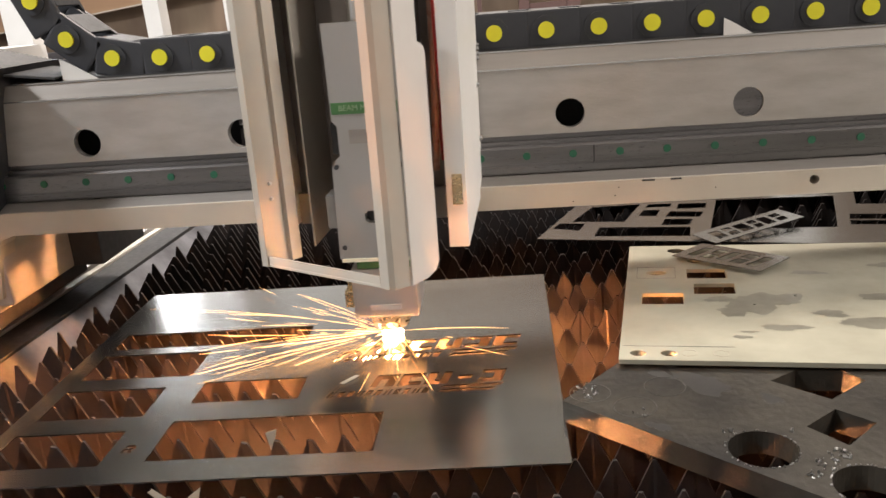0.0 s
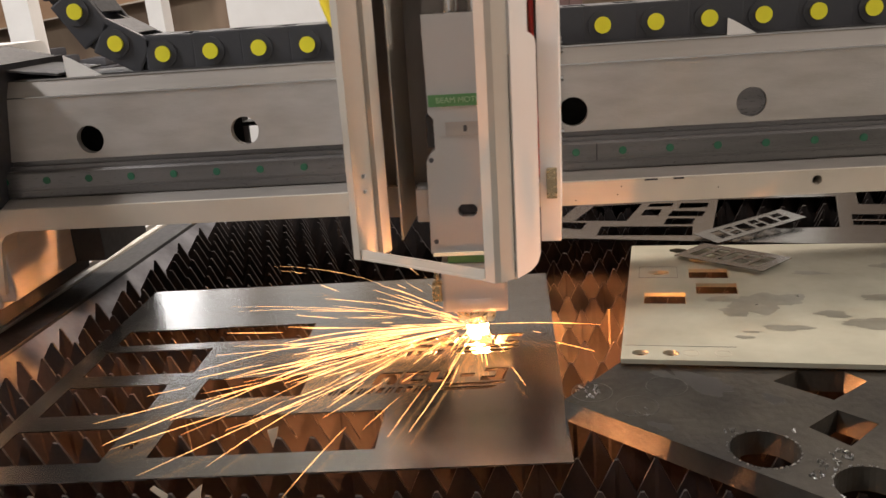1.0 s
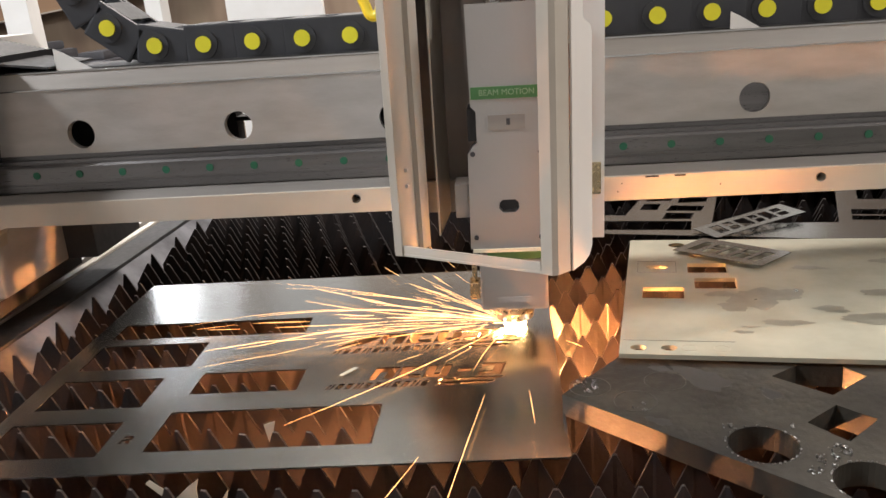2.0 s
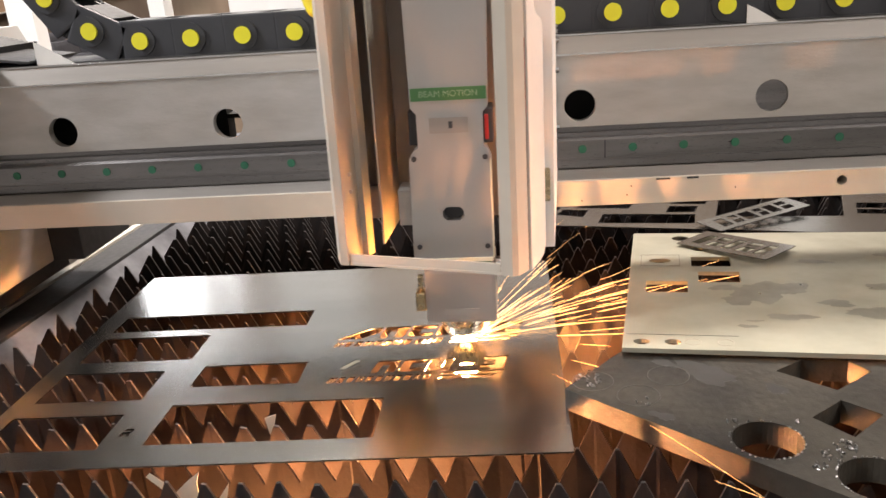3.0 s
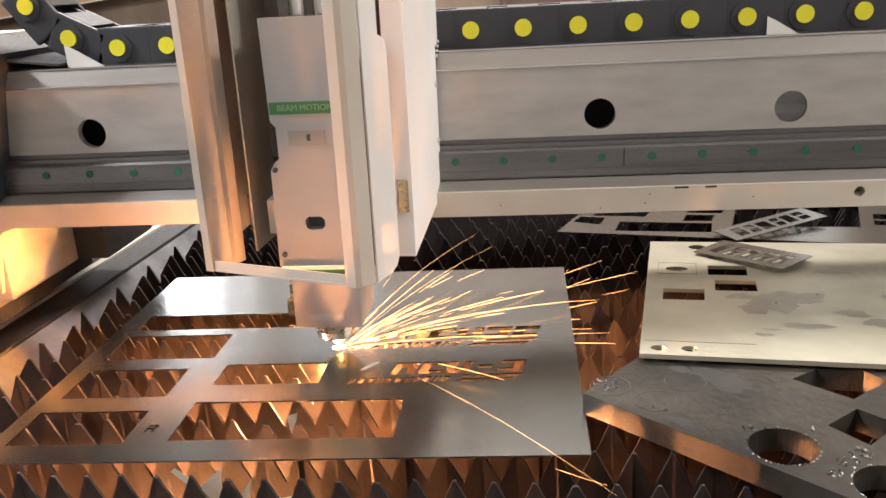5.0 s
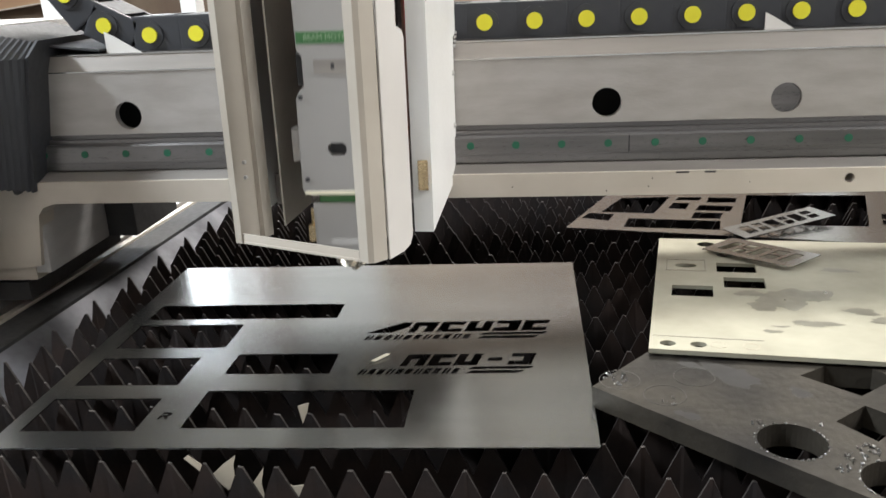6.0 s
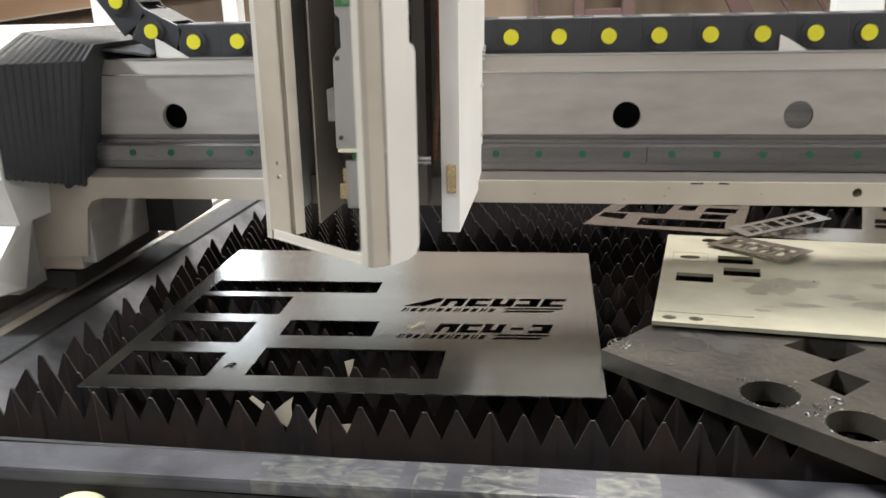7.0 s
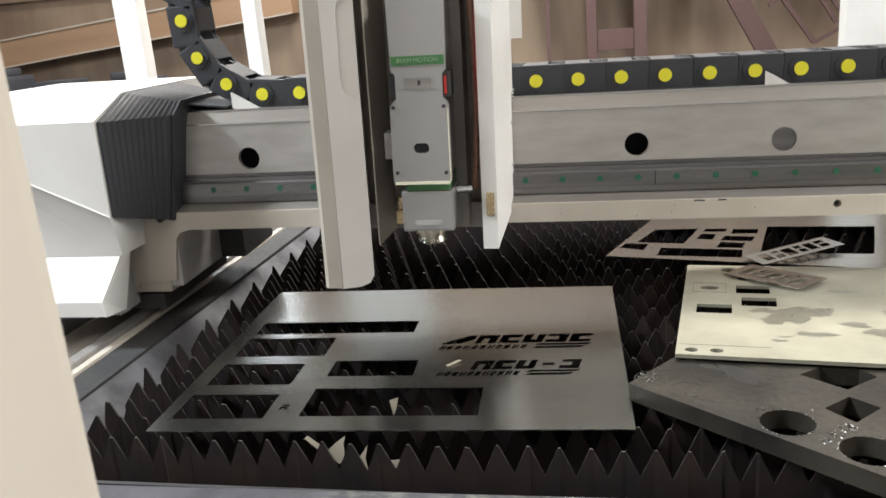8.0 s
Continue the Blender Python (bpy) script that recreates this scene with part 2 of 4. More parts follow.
def prism(outline, holes, z0, z1, m=None):
    """A flat plate from an outline and holes in it, between two heights."""
    cu = bpy.data.curves.new("plate_curve", "CURVE")
    cu.dimensions, cu.fill_mode, cu.extrude = "2D", "BOTH", (z1 - z0) / 2
    for ring in [outline, *holes]:
        sp = cu.splines.new("POLY")
        sp.points.add(len(ring) - 1)
        for p, q in zip(sp.points, ring):
            p.co = (q[0], q[1], 0, 1)
        sp.use_cyclic_u = True
    ob = bpy.data.objects.new("plate_curve", cu)
    scene.collection.objects.link(ob)
    me = bpy.data.meshes.new_from_object(ob.evaluated_get(bpy.context.evaluated_depsgraph_get()))
    bpy.data.objects.remove(ob)
    bm = bmesh.new()
    bm.from_mesh(me)
    bpy.data.meshes.remove(me)
    bmesh.ops.remove_doubles(bm, verts=bm.verts, dist=1e-6)
    bmesh.ops.transform(bm, matrix=(m or Matrix()) @ Matrix.Translation((0, 0, (z0 + z1) / 2)), verts=bm.verts)
    return bm


def ring(cx, cy, r, n=40, ry=None):
    return [(cx + r * math.cos(2 * math.pi * k / n), cy + (ry or r) * math.sin(2 * math.pi * k / n)) for k in range(n)]


def extrude_profile(points, z0, z1):
    """A closed plan profile raised from z0 to z1."""
    bm = bmesh.new()
    lo = [bm.verts.new((x, y, z0)) for x, y in points]
    hi = [bm.verts.new((x, y, z1)) for x, y in points]
    n = len(points)
    for k in range(n):
        bm.faces.new((lo[k], lo[(k + 1) % n], hi[(k + 1) % n], hi[k]))
    bm.faces.new(lo[::-1])
    bm.faces.new(hi)
    return bm


def along_x(points, x0, x1):
    """A closed (y, z) profile drawn from x0 to x1."""
    bm = bmesh.new()
    a = [bm.verts.new((x0, y, z)) for y, z in points]
    b = [bm.verts.new((x1, y, z)) for y, z in points]
    n = len(points)
    for k in range(n):
        bm.faces.new((a[k], a[(k + 1) % n], b[(k + 1) % n], b[k]))
    bm.faces.new(a[::-1])
    bm.faces.new(b)
    return bm


def folded(line, thick):
    """A plan polyline given thickness, as a closed profile."""
    out = []
    pts = [Vector(p) for p in line]
    for k, p in enumerate(pts):
        d = (pts[min(k + 1, len(pts) - 1)] - pts[max(k - 1, 0)]).normalized()
        out.append((p + Vector((-d.y, d.x)) * thick))
    return [tuple(p) for p in pts] + [tuple(p) for p in reversed(out)]


def hose(name, pts, r, mat, parent, label=""):
    cu = bpy.data.curves.new(name, "CURVE")
    cu.dimensions, cu.bevel_depth, cu.bevel_resolution, cu.resolution_u = "3D", r, 3, 10
    sp = cu.splines.new("BEZIER")
    sp.bezier_points.add(len(pts) - 1)
    for b, p in zip(sp.bezier_points, pts):
        b.co, b.handle_left_type, b.handle_right_type = (p[0], p[1], p[2] - CZ), "AUTO", "AUTO"
    ob = bpy.data.objects.new(name, cu)
    scene.collection.objects.link(ob)
    me = bpy.data.meshes.new_from_object(ob.evaluated_get(bpy.context.evaluated_depsgraph_get()))
    bpy.data.objects.remove(ob)
    bm = bmesh.new()
    bm.from_mesh(me)
    bpy.data.meshes.remove(me)
    return part(name, bm, mat, parent, label, smooth=True)


def hose_line(a, b, r):
    """A thin straight bead between two points."""
    a, b = Vector(a), Vector(b)
    turn = (b - a).to_track_quat("Z", "Y").to_matrix().to_4x4()
    return tube(bmesh.new(), Matrix.Translation((a + b) / 2) @ turn, r, r, (b - a).length, 8)


def shift(bm, x, y, z):
    bmesh.ops.translate(bm, vec=(x, y, z), verts=bm.verts)
    return bm


def empty(name, m=None):
    ob = new(name)
    ob.empty_display_size = 0.05
    if m:
        ob.matrix_world = m
    return ob


# ---------------------------------------------------------------- the hall
tagged(part("floor", boxes((-7, 8, -5, 9, -0.1, 0)), CONCRETE), "grey concrete floor of the workshop hall", "floor", kind="structure")
tagged(part("wall_north", boxes((-7, 8, 6.2, 6.4, 0, 2.3), (-7, 8, 6.2, 6.4, 3.25, 6), (-7, -3.3, 6.2, 6.4, 2.3, 3.25), (-2.05, 8, 6.2, 6.4, 2.3, 3.25)), BRICK), "brown boarded wall at the back of the hall", "wall", kind="structure")
# unseen pale surface, added as a neutral reflection for the sheet
tagged(part("wall_panel", boxes((-7, 8, 6.14, 6.196, 3.3, 5.8)), CEIL), "pale unseen upper wall added for the sheet to reflect", "wall", kind="structure")
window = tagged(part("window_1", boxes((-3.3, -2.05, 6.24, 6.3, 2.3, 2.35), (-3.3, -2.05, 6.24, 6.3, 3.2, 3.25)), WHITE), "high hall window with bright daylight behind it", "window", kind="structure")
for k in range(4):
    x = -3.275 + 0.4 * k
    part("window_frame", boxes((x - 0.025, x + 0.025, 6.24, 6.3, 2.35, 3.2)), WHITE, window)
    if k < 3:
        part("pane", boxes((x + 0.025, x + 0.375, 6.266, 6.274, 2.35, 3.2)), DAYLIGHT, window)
# walls and ceiling out of view, added to close the hall and bounce light
tagged(part("wall_south", boxes((-7, 8, -5.2, -5, 0, 6)), CEIL), "pale plain wall of the hall", "wall", kind="structure")
tagged(part("wall_west", boxes((-7.2, -7, -5, 6.2, 0, 6)), BRICK), "brown boarded side wall of the hall", "wall", kind="structure")
tagged(part("wall_east", boxes((8, 8.2, -5, 6.2, 0, 6)), BRICK), "brown boarded side wall of the hall", "wall", kind="structure")
tagged(part("ceiling", boxes((-7, 8, -5, 6.2, 5.8, 6)), CEIL), "plain grey hall ceiling", "ceiling", kind="structure")


# ---------------------------------------------------------------- the cutting bed
BED = Matrix.Translation((0.3, 0.2, 0)) @ pose(0, 0, 0, 0, 0, -3) @ Matrix.Translation((-0.3, -0.2, 0))
bed = tagged(empty("cutting_bed", BED), "sooty laser cutting bed of toothed steel slats in a grey tray", "cutting table")


def slat_mesh(offset, seed):
    rnd = random.Random(seed)
    x0, x1, pitch = -0.112, 1.75, 0.0349
    top = [(x0, 0.862)]
    k0 = math.floor((x0 - offset) / pitch)
    k = k0
    while True:
        xt = offset + k * pitch
        if xt > x1:
            break
        if xt > x0 + 0.006:
            wear = rnd.random() ** 3 * 0.006
            blunt = 0.0012 + wear * 0.35
            top += [(xt - blunt, 0.8985 - wear), (xt + blunt, 0.8985 - wear - rnd.random() * 0.001), (xt + pitch / 2, 0.862 + rnd.uniform(-0.002, 0.002))]
        k += 1
    bm = bmesh.new()
    cols = []
    for x, z in top:
        w = rnd.uniform(-0.0006, 0.0006)
        cols.append([bm.verts.new((x, y + w, zz)) for y in (-0.0014, 0.0014) for zz in (z, 0.77)])
    for a, b in zip(cols, cols[1:]):
        bm.faces.new((a[0], b[0], b[1], a[1]))
        bm.faces.new((a[2], a[3], b[3], b[2]))
        bm.faces.new((a[0], a[2], b[2], b[0])).material_index = 1
    bm.faces.new((cols[0][0], cols[0][1], cols[0][3], cols[0][2]))
    return bm


for row in range(36):
    ob = part("slat", slat_mesh(0.491 + (0.01745 if row % 2 else 0), row), RUST, bed)
    ob.data.materials.append(TIPS)
    ob.location = (0, -0.0245 + 0.05 * row, 0)
part("tray_floor", boxes((-0.4, 1.8, -0.06, 1.9, 0.52, 0.54)), BLACK, bed, "black soot-covered catch tray")
rail_bm = box(bmesh.new(), -0.72, 1.7, -0.0245, 0.0245, 0.845, 0.862, 0.004)
bmesh.ops.transform(rail_bm, matrix=Matrix.Translation((0.2, -0.0958, 0)) @ pose(0, 0, 0, 0, 0, 1.3), verts=rail_bm.verts)
part("front_rail", rail_bm, SCUFFRAIL, bed, "worn grey steel front rail with pale rubbed patches")
part("front_lip", boxes((-0.5, 1.9, -0.064, -0.058, 0.54, 0.855)), BLACK, bed)
part("front_apron", boxes((-0.5, 1.9, -0.116, -0.108, 0.02, 0.842)), BLACK, bed, "black front apron panel")
flap = bmesh.new()
vs = [flap.verts.new(p) for p in ((-0.118, -0.06, 0.80), (-0.118, 1.9, 0.80), (-0.181, 1.9, 0.862), (-0.191, -0.06, 0.862), (-0.118, -0.06, 0.795), (-0.118, 1.9, 0.795), (-0.181, 1.9, 0.857), (-0.191, -0.06, 0.857))]
for f in ((0, 1, 2, 3), (7, 6, 5, 4), (0, 4, 5, 1), (3, 2, 6, 7), (0, 3, 7, 4), (1, 5, 6, 2)):
    flap.faces.new([vs[i] for i in f])
part("side_flap", flap, TRAY, bed, "worn grey sloping side sheet")
part("belt_cover", boxes((-0.251, -0.1915, -0.3, 1.9, 0.80, 0.866), bevel=0.002), BLACK, bed, "black belt cover along the bed")
part("side_rail", boxes((-0.267, -0.2525, -0.3, 1.9, 0.80, 0.870), bevel=0.0015), CREAM, bed, "bright machined guide rail")
part("rail_gap", boxes((-0.276, -0.2675, -0.3, 1.9, 0.80, 0.858)), BLACK, bed)
part("side_rail", boxes((-0.299, -0.2765, -0.3, 1.9, 0.80, 0.874), bevel=0.0015), ALU, bed, "bright machined guide rail")
part("side_strip", boxes((-0.377, -0.369, -0.3, 1.9, 0.83, 0.872), bevel=0.001), CREAM, bed, "thin bright guard strip")
part("side_frame", boxes((-0.75, -0.2995, -0.3, 1.9, 0.03, 0.835)), BLACK, bed)
part("right_frame", boxes((1.76, 1.9, -0.12, 1.9, 0.03, 0.87)), TRAY, bed)
part("rear_frame", boxes((-0.5, 1.9, 1.86, 1.95, 0.03, 0.87)), TRAY, bed)


# ---------------------------------------------------------------- sheets and plates
def sheet_y(x, y):
    """The sheet is slightly out of square."""
    return (x, y * (1 + 0.02 * (0.3 - x) / 0.3))


def rect(x0, x1, y0, y1):
    return [sheet_y(*p) for p in ((x0, y0), (x1, y0), (x1, y1), (x0, y1))]


def slant(x, y, w, h, lean):
    return [(x, y), (x + w, y), (x + w + lean, y + h), (x + lean, y + h)]


def letter_r(x, y, s):
    pts = [(0, 0), (0.28, 0), (0.36, 0.36), (0.5, 0.36), (0.66, 0), (0.95, 0), (0.78, 0.42), (1.0, 0.55), (1.02, 0.85), (0.82, 1), (0.2, 1), (0.12, 0.72), (0.7, 0.74), (0.72, 0.6), (0.1, 0.58)]
    return [(x + s * a, y + 1.15 * s * b) for a, b in pts]


def notched(x, y, w, h, lean, side):
    """A slanted block with one narrow notch let in from a side or the top."""
    def at(u, v):
        return (x + u * w + lean * v, y + v * h)
    if side == "right":
        ring_uv = ((0, 0), (1, 0), (0.98, 0.3), (0.42, 0.3), (0.42, 0.66), (0.98, 0.66), (1, 1), (0, 1))
    elif side == "top":
        ring_uv = ((0, 0), (1, 0), (1, 1), (0.64, 1), (0.64, 0.34), (0.38, 0.34), (0.38, 1), (0, 1))
    elif side == "wedge":
        ring_uv = ((-0.55, 0), (0.45, 0), (1, 0.55), (1, 1), (0.62, 1))
    elif side == "left":
        ring_uv = ((0, 0), (1, 0), (1, 1), (0, 1), (0, 0.7), (0.56, 0.7), (0.56, 0.34), (0, 0.34))
    elif side == "low":
        ring_uv = ((0, 0), (0.3, 0), (0.3, 0.6), (0.62, 0.6), (0.62, 0), (1, 0), (1, 1), (0, 1))
    else:
        ring_uv = ((0.2, 0.36), (0.8, 0.36), (0.8, 0.64), (0.2, 0.64))
    return [at(u, v) for u, v in ring_uv]


def emblem(x, y, w, h, sides):
    """Plain notched blocks over thin bars, in the place of a company emblem."""
    out = []
    unit = w / 6.45
    base = y + h * 0.42
    tall = h * 0.58
    for k, side in enumerate(sides):
        if side:
            out.append(notched(x + unit * (0.5 + k), base, unit * 0.88, tall, tall * 0.22, side))
    n = 11
    for k in range(n):
        wide = w * 0.59 / n
        out.append(slant(x + k * wide, y + h * 0.03, wide * (0.62 if k % 3 else 0.3), h * 0.25, h * 0.08))
        if k % 3 == 0:
            out.append(slant(x + (k + 0.46) * wide, y + h * 0.03, wide * 0.22, h * 0.25, h * 0.08))
    out.append(slant(x + w * 0.63, y + h * 0.22, w * 0.345, h * 0.12, h * 0.12))
    out.append(slant(x + w * 0.62, y + h * 0.02, w * 0.30, h * 0.14, h * 0.14))
    return out


windows = [rect(0.188, 0.415, 0.036, 0.113), rect(0.019, 0.142, 0.031, 0.097), rect(0.025, 0.147, 0.127, 0.195), rect(0.192, 0.314, 0.152, 0.203), rect(0.027, 0.168, 0.222, 0.291), rect(0.028, 0.288, 0.309, 0.357)]
windows += emblem(0.336, 0.237, 0.222, 0.053, ("wedge", "low", "right", "top", "left", "right")) + emblem(0.346, 0.147, 0.194, 0.05, ("", "low", "right", "top", "slot", "left"))
windows.append(letter_r(0.155, 0.054, 0.0125))
sheet = part("cut_sheet", prism(rect(0, 0.6, 0, 0.51), windows, 0.899, 0.9005), STEEL_SHEET)
tagged(sheet, "thin brushed stainless sheet with rectangular windows on toothed slats", "metal sheet")


# pieces left hanging in the second emblem
tabs = empty("cut_tab", Matrix.Translation((0.365, 0.185, 0.902)))
tagged(tabs, "small bright tipped-up cut-out piece in the sheet", "offcut")
part("tab", prism([(-0.009, -0.007), (-0.004, -0.007), (0.012, 0.008), (0.007, 0.008)], [], -0.0006, 0.0006, pose(0, 0, 0.001, 14, 8, 4)), OFFCUT, tabs)

plate_m = pose(0.661, 0.142, 0.925, 0, 0, -9.8) @ pose(0, 0, 0, -2.85, 0, 0)
slots = [slant(u, v, 0.050, 0.042, 0.0005) for u, v in ((0.021, 0.175), (0.085, 0.214), (0.0785, 0.279))]
slots += [ring(0.0193, 0.018, 0.0085, 20, 0.0075), ring(0.0505, 0.019, 0.0085, 20, 0.0075), ring(0.0384, 0.304, 0.0145, 24, 0.0095), ring(0.0678, 0.415, 0.0125, 24, 0.012), ring(0.0924, 0.3614, 0.0115, 24, 0.010)]
plate = tagged(empty("steel_plate", plate_m), "pale oily steel plate with three slots on a thick plate", "metal plate")
part("plate", prism([(0, 0), (0.95, 0), (0.95, 0.4446), (0, 0.4446)], slots, 0, 0.005), STEEL_BRIGHT, plate)


def blot(u, v, ru, rv, seed):
    """A ragged puddle outline."""
    rnd = random.Random(seed)
    ph = [rnd.uniform(0, 6.28) for _ in range(6)]
    pts = []
    for a in [math.tau * k / 48 for k in range(48)]:
        r = 1 + 0.16 * math.sin(2 * a + ph[0]) + 0.15 * math.sin(3 * a + ph[1]) + 0.09 * math.sin(5 * a + ph[2]) + 0.06 * math.sin(9 * a + ph[3]) + 0.04 * math.sin(14 * a + ph[4])
        pts.append((u + ru * r * math.cos(a), v + rv * r * math.sin(a)))
    return pts


STAINS = ((0.152, 0.178, 0.031, 0.032), (0.186, 0.193, 0.021, 0.022), (0.128, 0.150, 0.019, 0.017), (0.1135, 0.193, 0.015, 0.012), (0.175, 0.097, 0.022, 0.010), (0.229, 0.143, 0.018, 0.011), (0.262, 0.114, 0.030, 0.015), (0.128, 0.067, 0.009, 0.005), (0.137, 0.083, 0.008, 0.003), (0.30, 0.20, 0.03, 0.012), (0.23, 0.30, 0.022, 0.008), (0.34, 0.33, 0.03, 0.012))
for k, (u, v, ru, rv) in enumerate(STAINS):
    part("oil_stain", prism(blot(u, v, ru, rv, k), [], 0.0051 + 0.00002 * k, 0.00512 + 0.00002 * k), OIL, plate)
part("scored_line", boxes((0.003, 0.117, 0.0375, 0.0382, 0.0051, 0.0053)), INK, plate)
for d in ((0.0134, 0.0641, 0.280, 0.2806), (0.0134, 0.0641, 0.3302, 0.3308), (0.0134, 0.0139, 0.2807, 0.3301), (0.0636, 0.0641, 0.2807, 0.3301)):
    part("scored_line", boxes((*d, 0.0051, 0.0053)), INK, plate)
for u in (0.0707, 0.1029):
    part("scored_ring", prism(ring(u, 0.02, 0.0085, 24), [ring(u, 0.02, 0.0077, 24)], 0.0051, 0.0053), OFFCUT, plate)

thick_m = Matrix.Translation((0.598, 0.077, 0.9)) @ pose(0, 0, 0, 0, 0, -43)
THM = thick_m.inverted()


def thick_uv(x, y):
    p = THM @ Vector((x, y, 0.9))
    return (p.x, p.y)


thick_holes = [ring(*thick_uv(0.758, -0.024), 0.0285), ring(*thick_uv(0.822, -0.083), 0.0285)]
thick_holes += [[thick_uv(*p) for p in q] for q in (((0.804, 0.008), (0.827, -0.025), (0.863, 0.008), (0.8385, 0.0355)), ((0.842, 0.053), (0.885, 0.086), (0.872, 0.108), (0.83, 0.115), (0.80, 0.095)))]
thick = tagged(empty("thick_plate", thick_m), "thick dark mill-scale steel plate with round holes and welding slag", "metal plate")
part("plate", prism([thick_uv(*p) for p in ((0.598, 0.077), (1.05, -0.345), (1.3, -0.08), (1.25, 0.036), (0.668, 0.160))], thick_holes, -0.0015, 0.021), STEEL_DARK, thick)
for k, (x, y) in enumerate(((0.626, 0.09), (0.665, 0.058), (0.699, 0.095))):
    u, v = thick_uv(x, y)
    part("scored_ring", prism(ring(u, v, 0.0202, 36), [ring(u, v, 0.0194, 36)], 0.021, 0.0214), RINGSTEEL, thick)


def crumbs(u, v, spread, count, seed, size=0.0023):
    rnd = random.Random(seed)
    bm = bmesh.new()
    for _ in range(count):
        a, r = rnd.uniform(0, 6.28), spread * math.sqrt(rnd.random())
        s = size * rnd.uniform(0.2, 0.75)
        bmesh.ops.create_icosphere(bm, subdivisions=1, radius=s, matrix=Matrix.Translation((u + r * math.cos(a), v + r * math.sin(a), 0.0215 + s * 0.3)) @ pose(0, 0, 0, rnd.uniform(0, 90), rnd.uniform(0, 90), 0) @ Matrix.Diagonal((rnd.uniform(0.6, 2.2), rnd.uniform(0.5, 1.2), rnd.uniform(0.3, 0.8), 1)))
    return bm


for k, (x, y, ru, rv) in enumerate(((0.735, 0.098, 0.030, 0.017), (0.70, 0.122, 0.014, 0.008), (0.79, 0.06, 0.012, 0.007), (0.68, 0.02, 0.012, 0.006), (0.90, -0.06, 0.03, 0.014))):
    part("oil_stain", prism(blot(*thick_uv(x, y), ru, rv, 40 + k), [], 0.02105 + 0.00002 * k, 0.0211 + 0.00002 * k), DARKOIL, thick, "dark oily patch")
for k, (x, y, sp, n) in enumerate(((0.622, 0.092, 0.014, 26), (0.812, -0.04, 0.011, 26), (0.80, -0.052, 0.009, 18), (0.738, 0.004, 0.006, 7), (0.79, 0.004, 0.004, 4), (0.668, 0.045, 0.008, 7), (0.785, -0.065, 0.006, 8))):
    part("slag", crumbs(*thick_uv(x, y), sp, n, k), SLAG, thick, "bright spattered slag crumbs")
for x, y, r, s in ((0.757, -0.024, 0.0295, 21), (0.822, -0.083, 0.0295, 22)):
    u, v = thick_uv(x, y)
    rnd = random.Random(s)
    bm = bmesh.new()
    for k in range(46):
        a = rnd.uniform(0, 6.28)
        bmesh.ops.create_icosphere(bm, subdivisions=1, radius=rnd.uniform(0.0005, 0.0014), matrix=Matrix.Translation((u + r * math.cos(a), v + r * math.sin(a), 0.0212)))
    part("slag", bm, SLAG, thick)

far_holes = [
    [(0.664, 0.762), (0.708, 0.85), (0.795, 0.846), (0.751, 0.74)], [(0.628, 0.729), (0.642, 0.758), (0.684, 0.745), (0.671, 0.706)],
    [(0.692, 0.668), (0.706, 0.717), (0.851, 0.684), (0.84, 0.636)], [(0.78, 0.769), (0.794, 0.804), (0.822, 0.799), (0.809, 0.761)],
    [(0.800, 0.821), (0.809, 0.841), (0.85, 0.836), (0.843, 0.815)], [(0.823, 0.753), (0.838, 0.785), (0.891, 0.769), (0.879, 0.739)],
    [(0.851, 0.798), (0.862, 0.832), (0.909, 0.822), (0.9, 0.793)], [(0.807, 0.705), (0.821, 0.741), (0.865, 0.729), (0.853, 0.697)],
    [(0.878, 0.662), (0.93, 0.84), (1.125, 0.81), (1.065, 0.63)], [(1.098, 0.668), (1.108, 0.695), (1.22, 0.665), (1.20, 0.64)],
    [(1.088, 0.638), (1.096, 0.660), (1.20, 0.632), (1.19, 0.61)], [(1.14, 0.75), (1.17, 0.84), (1.36, 0.80), (1.33, 0.70)]]
far = part("scrap_skeleton", prism([(0.598, 0.676), (1.38, 0.45), (1.56, 0.93), (0.80, 1.1), (0.712, 0.942)], far_holes, 0.899, 0.9005), STEEL_SHEET)
tagged(far, "leftover stainless sheet skeleton with many rectangular cut-outs", "metal sheet")


def small_sign(name, m, w, h, label, widths):
    """A thin tag whose middle is cut into slanted bars of uneven width."""
    x, cut = w * 0.1, []
    gap = (w * 0.78 - sum(widths) * w) / (len(widths) - 1)
    for k, wide in enumerate(widths):
        cut.append(slant(x, h * 0.2, wide * w, h * (0.27 if k % 2 else 0.58), 0.003))
        if k % 2:
            cut.append(slant(x + 0.002, h * 0.55, wide * w, h * 0.24, 0.002))
        x += wide * w + gap
    ob = part(name, prism([(0, 0), (w, 0), (w, h), (0, h)], cut, 0, 0.0012), STEEL_SHEET)
    ob.matrix_world = m
    return tagged(ob, label, "metal tag")


small_sign("cut_tag", pose(0.7852, 0.5003, 0.9149, -0.9, -2.3, -47.2), 0.1385, 0.0734, "small stainless tag with slanted cut-outs lying on the pale plate", (0.1, 0.13, 0.1, 0.14, 0.1))
small_sign("cut_tag", pose(0.8657, 0.5757, 0.9037, 1.4, -2.4, 27.4), 0.1777, 0.0554, "small stainless tag with slanted cut-outs lying on the scrap skeleton", (0.1, 0.09, 0.12, 0.08, 0.1, 0.1))

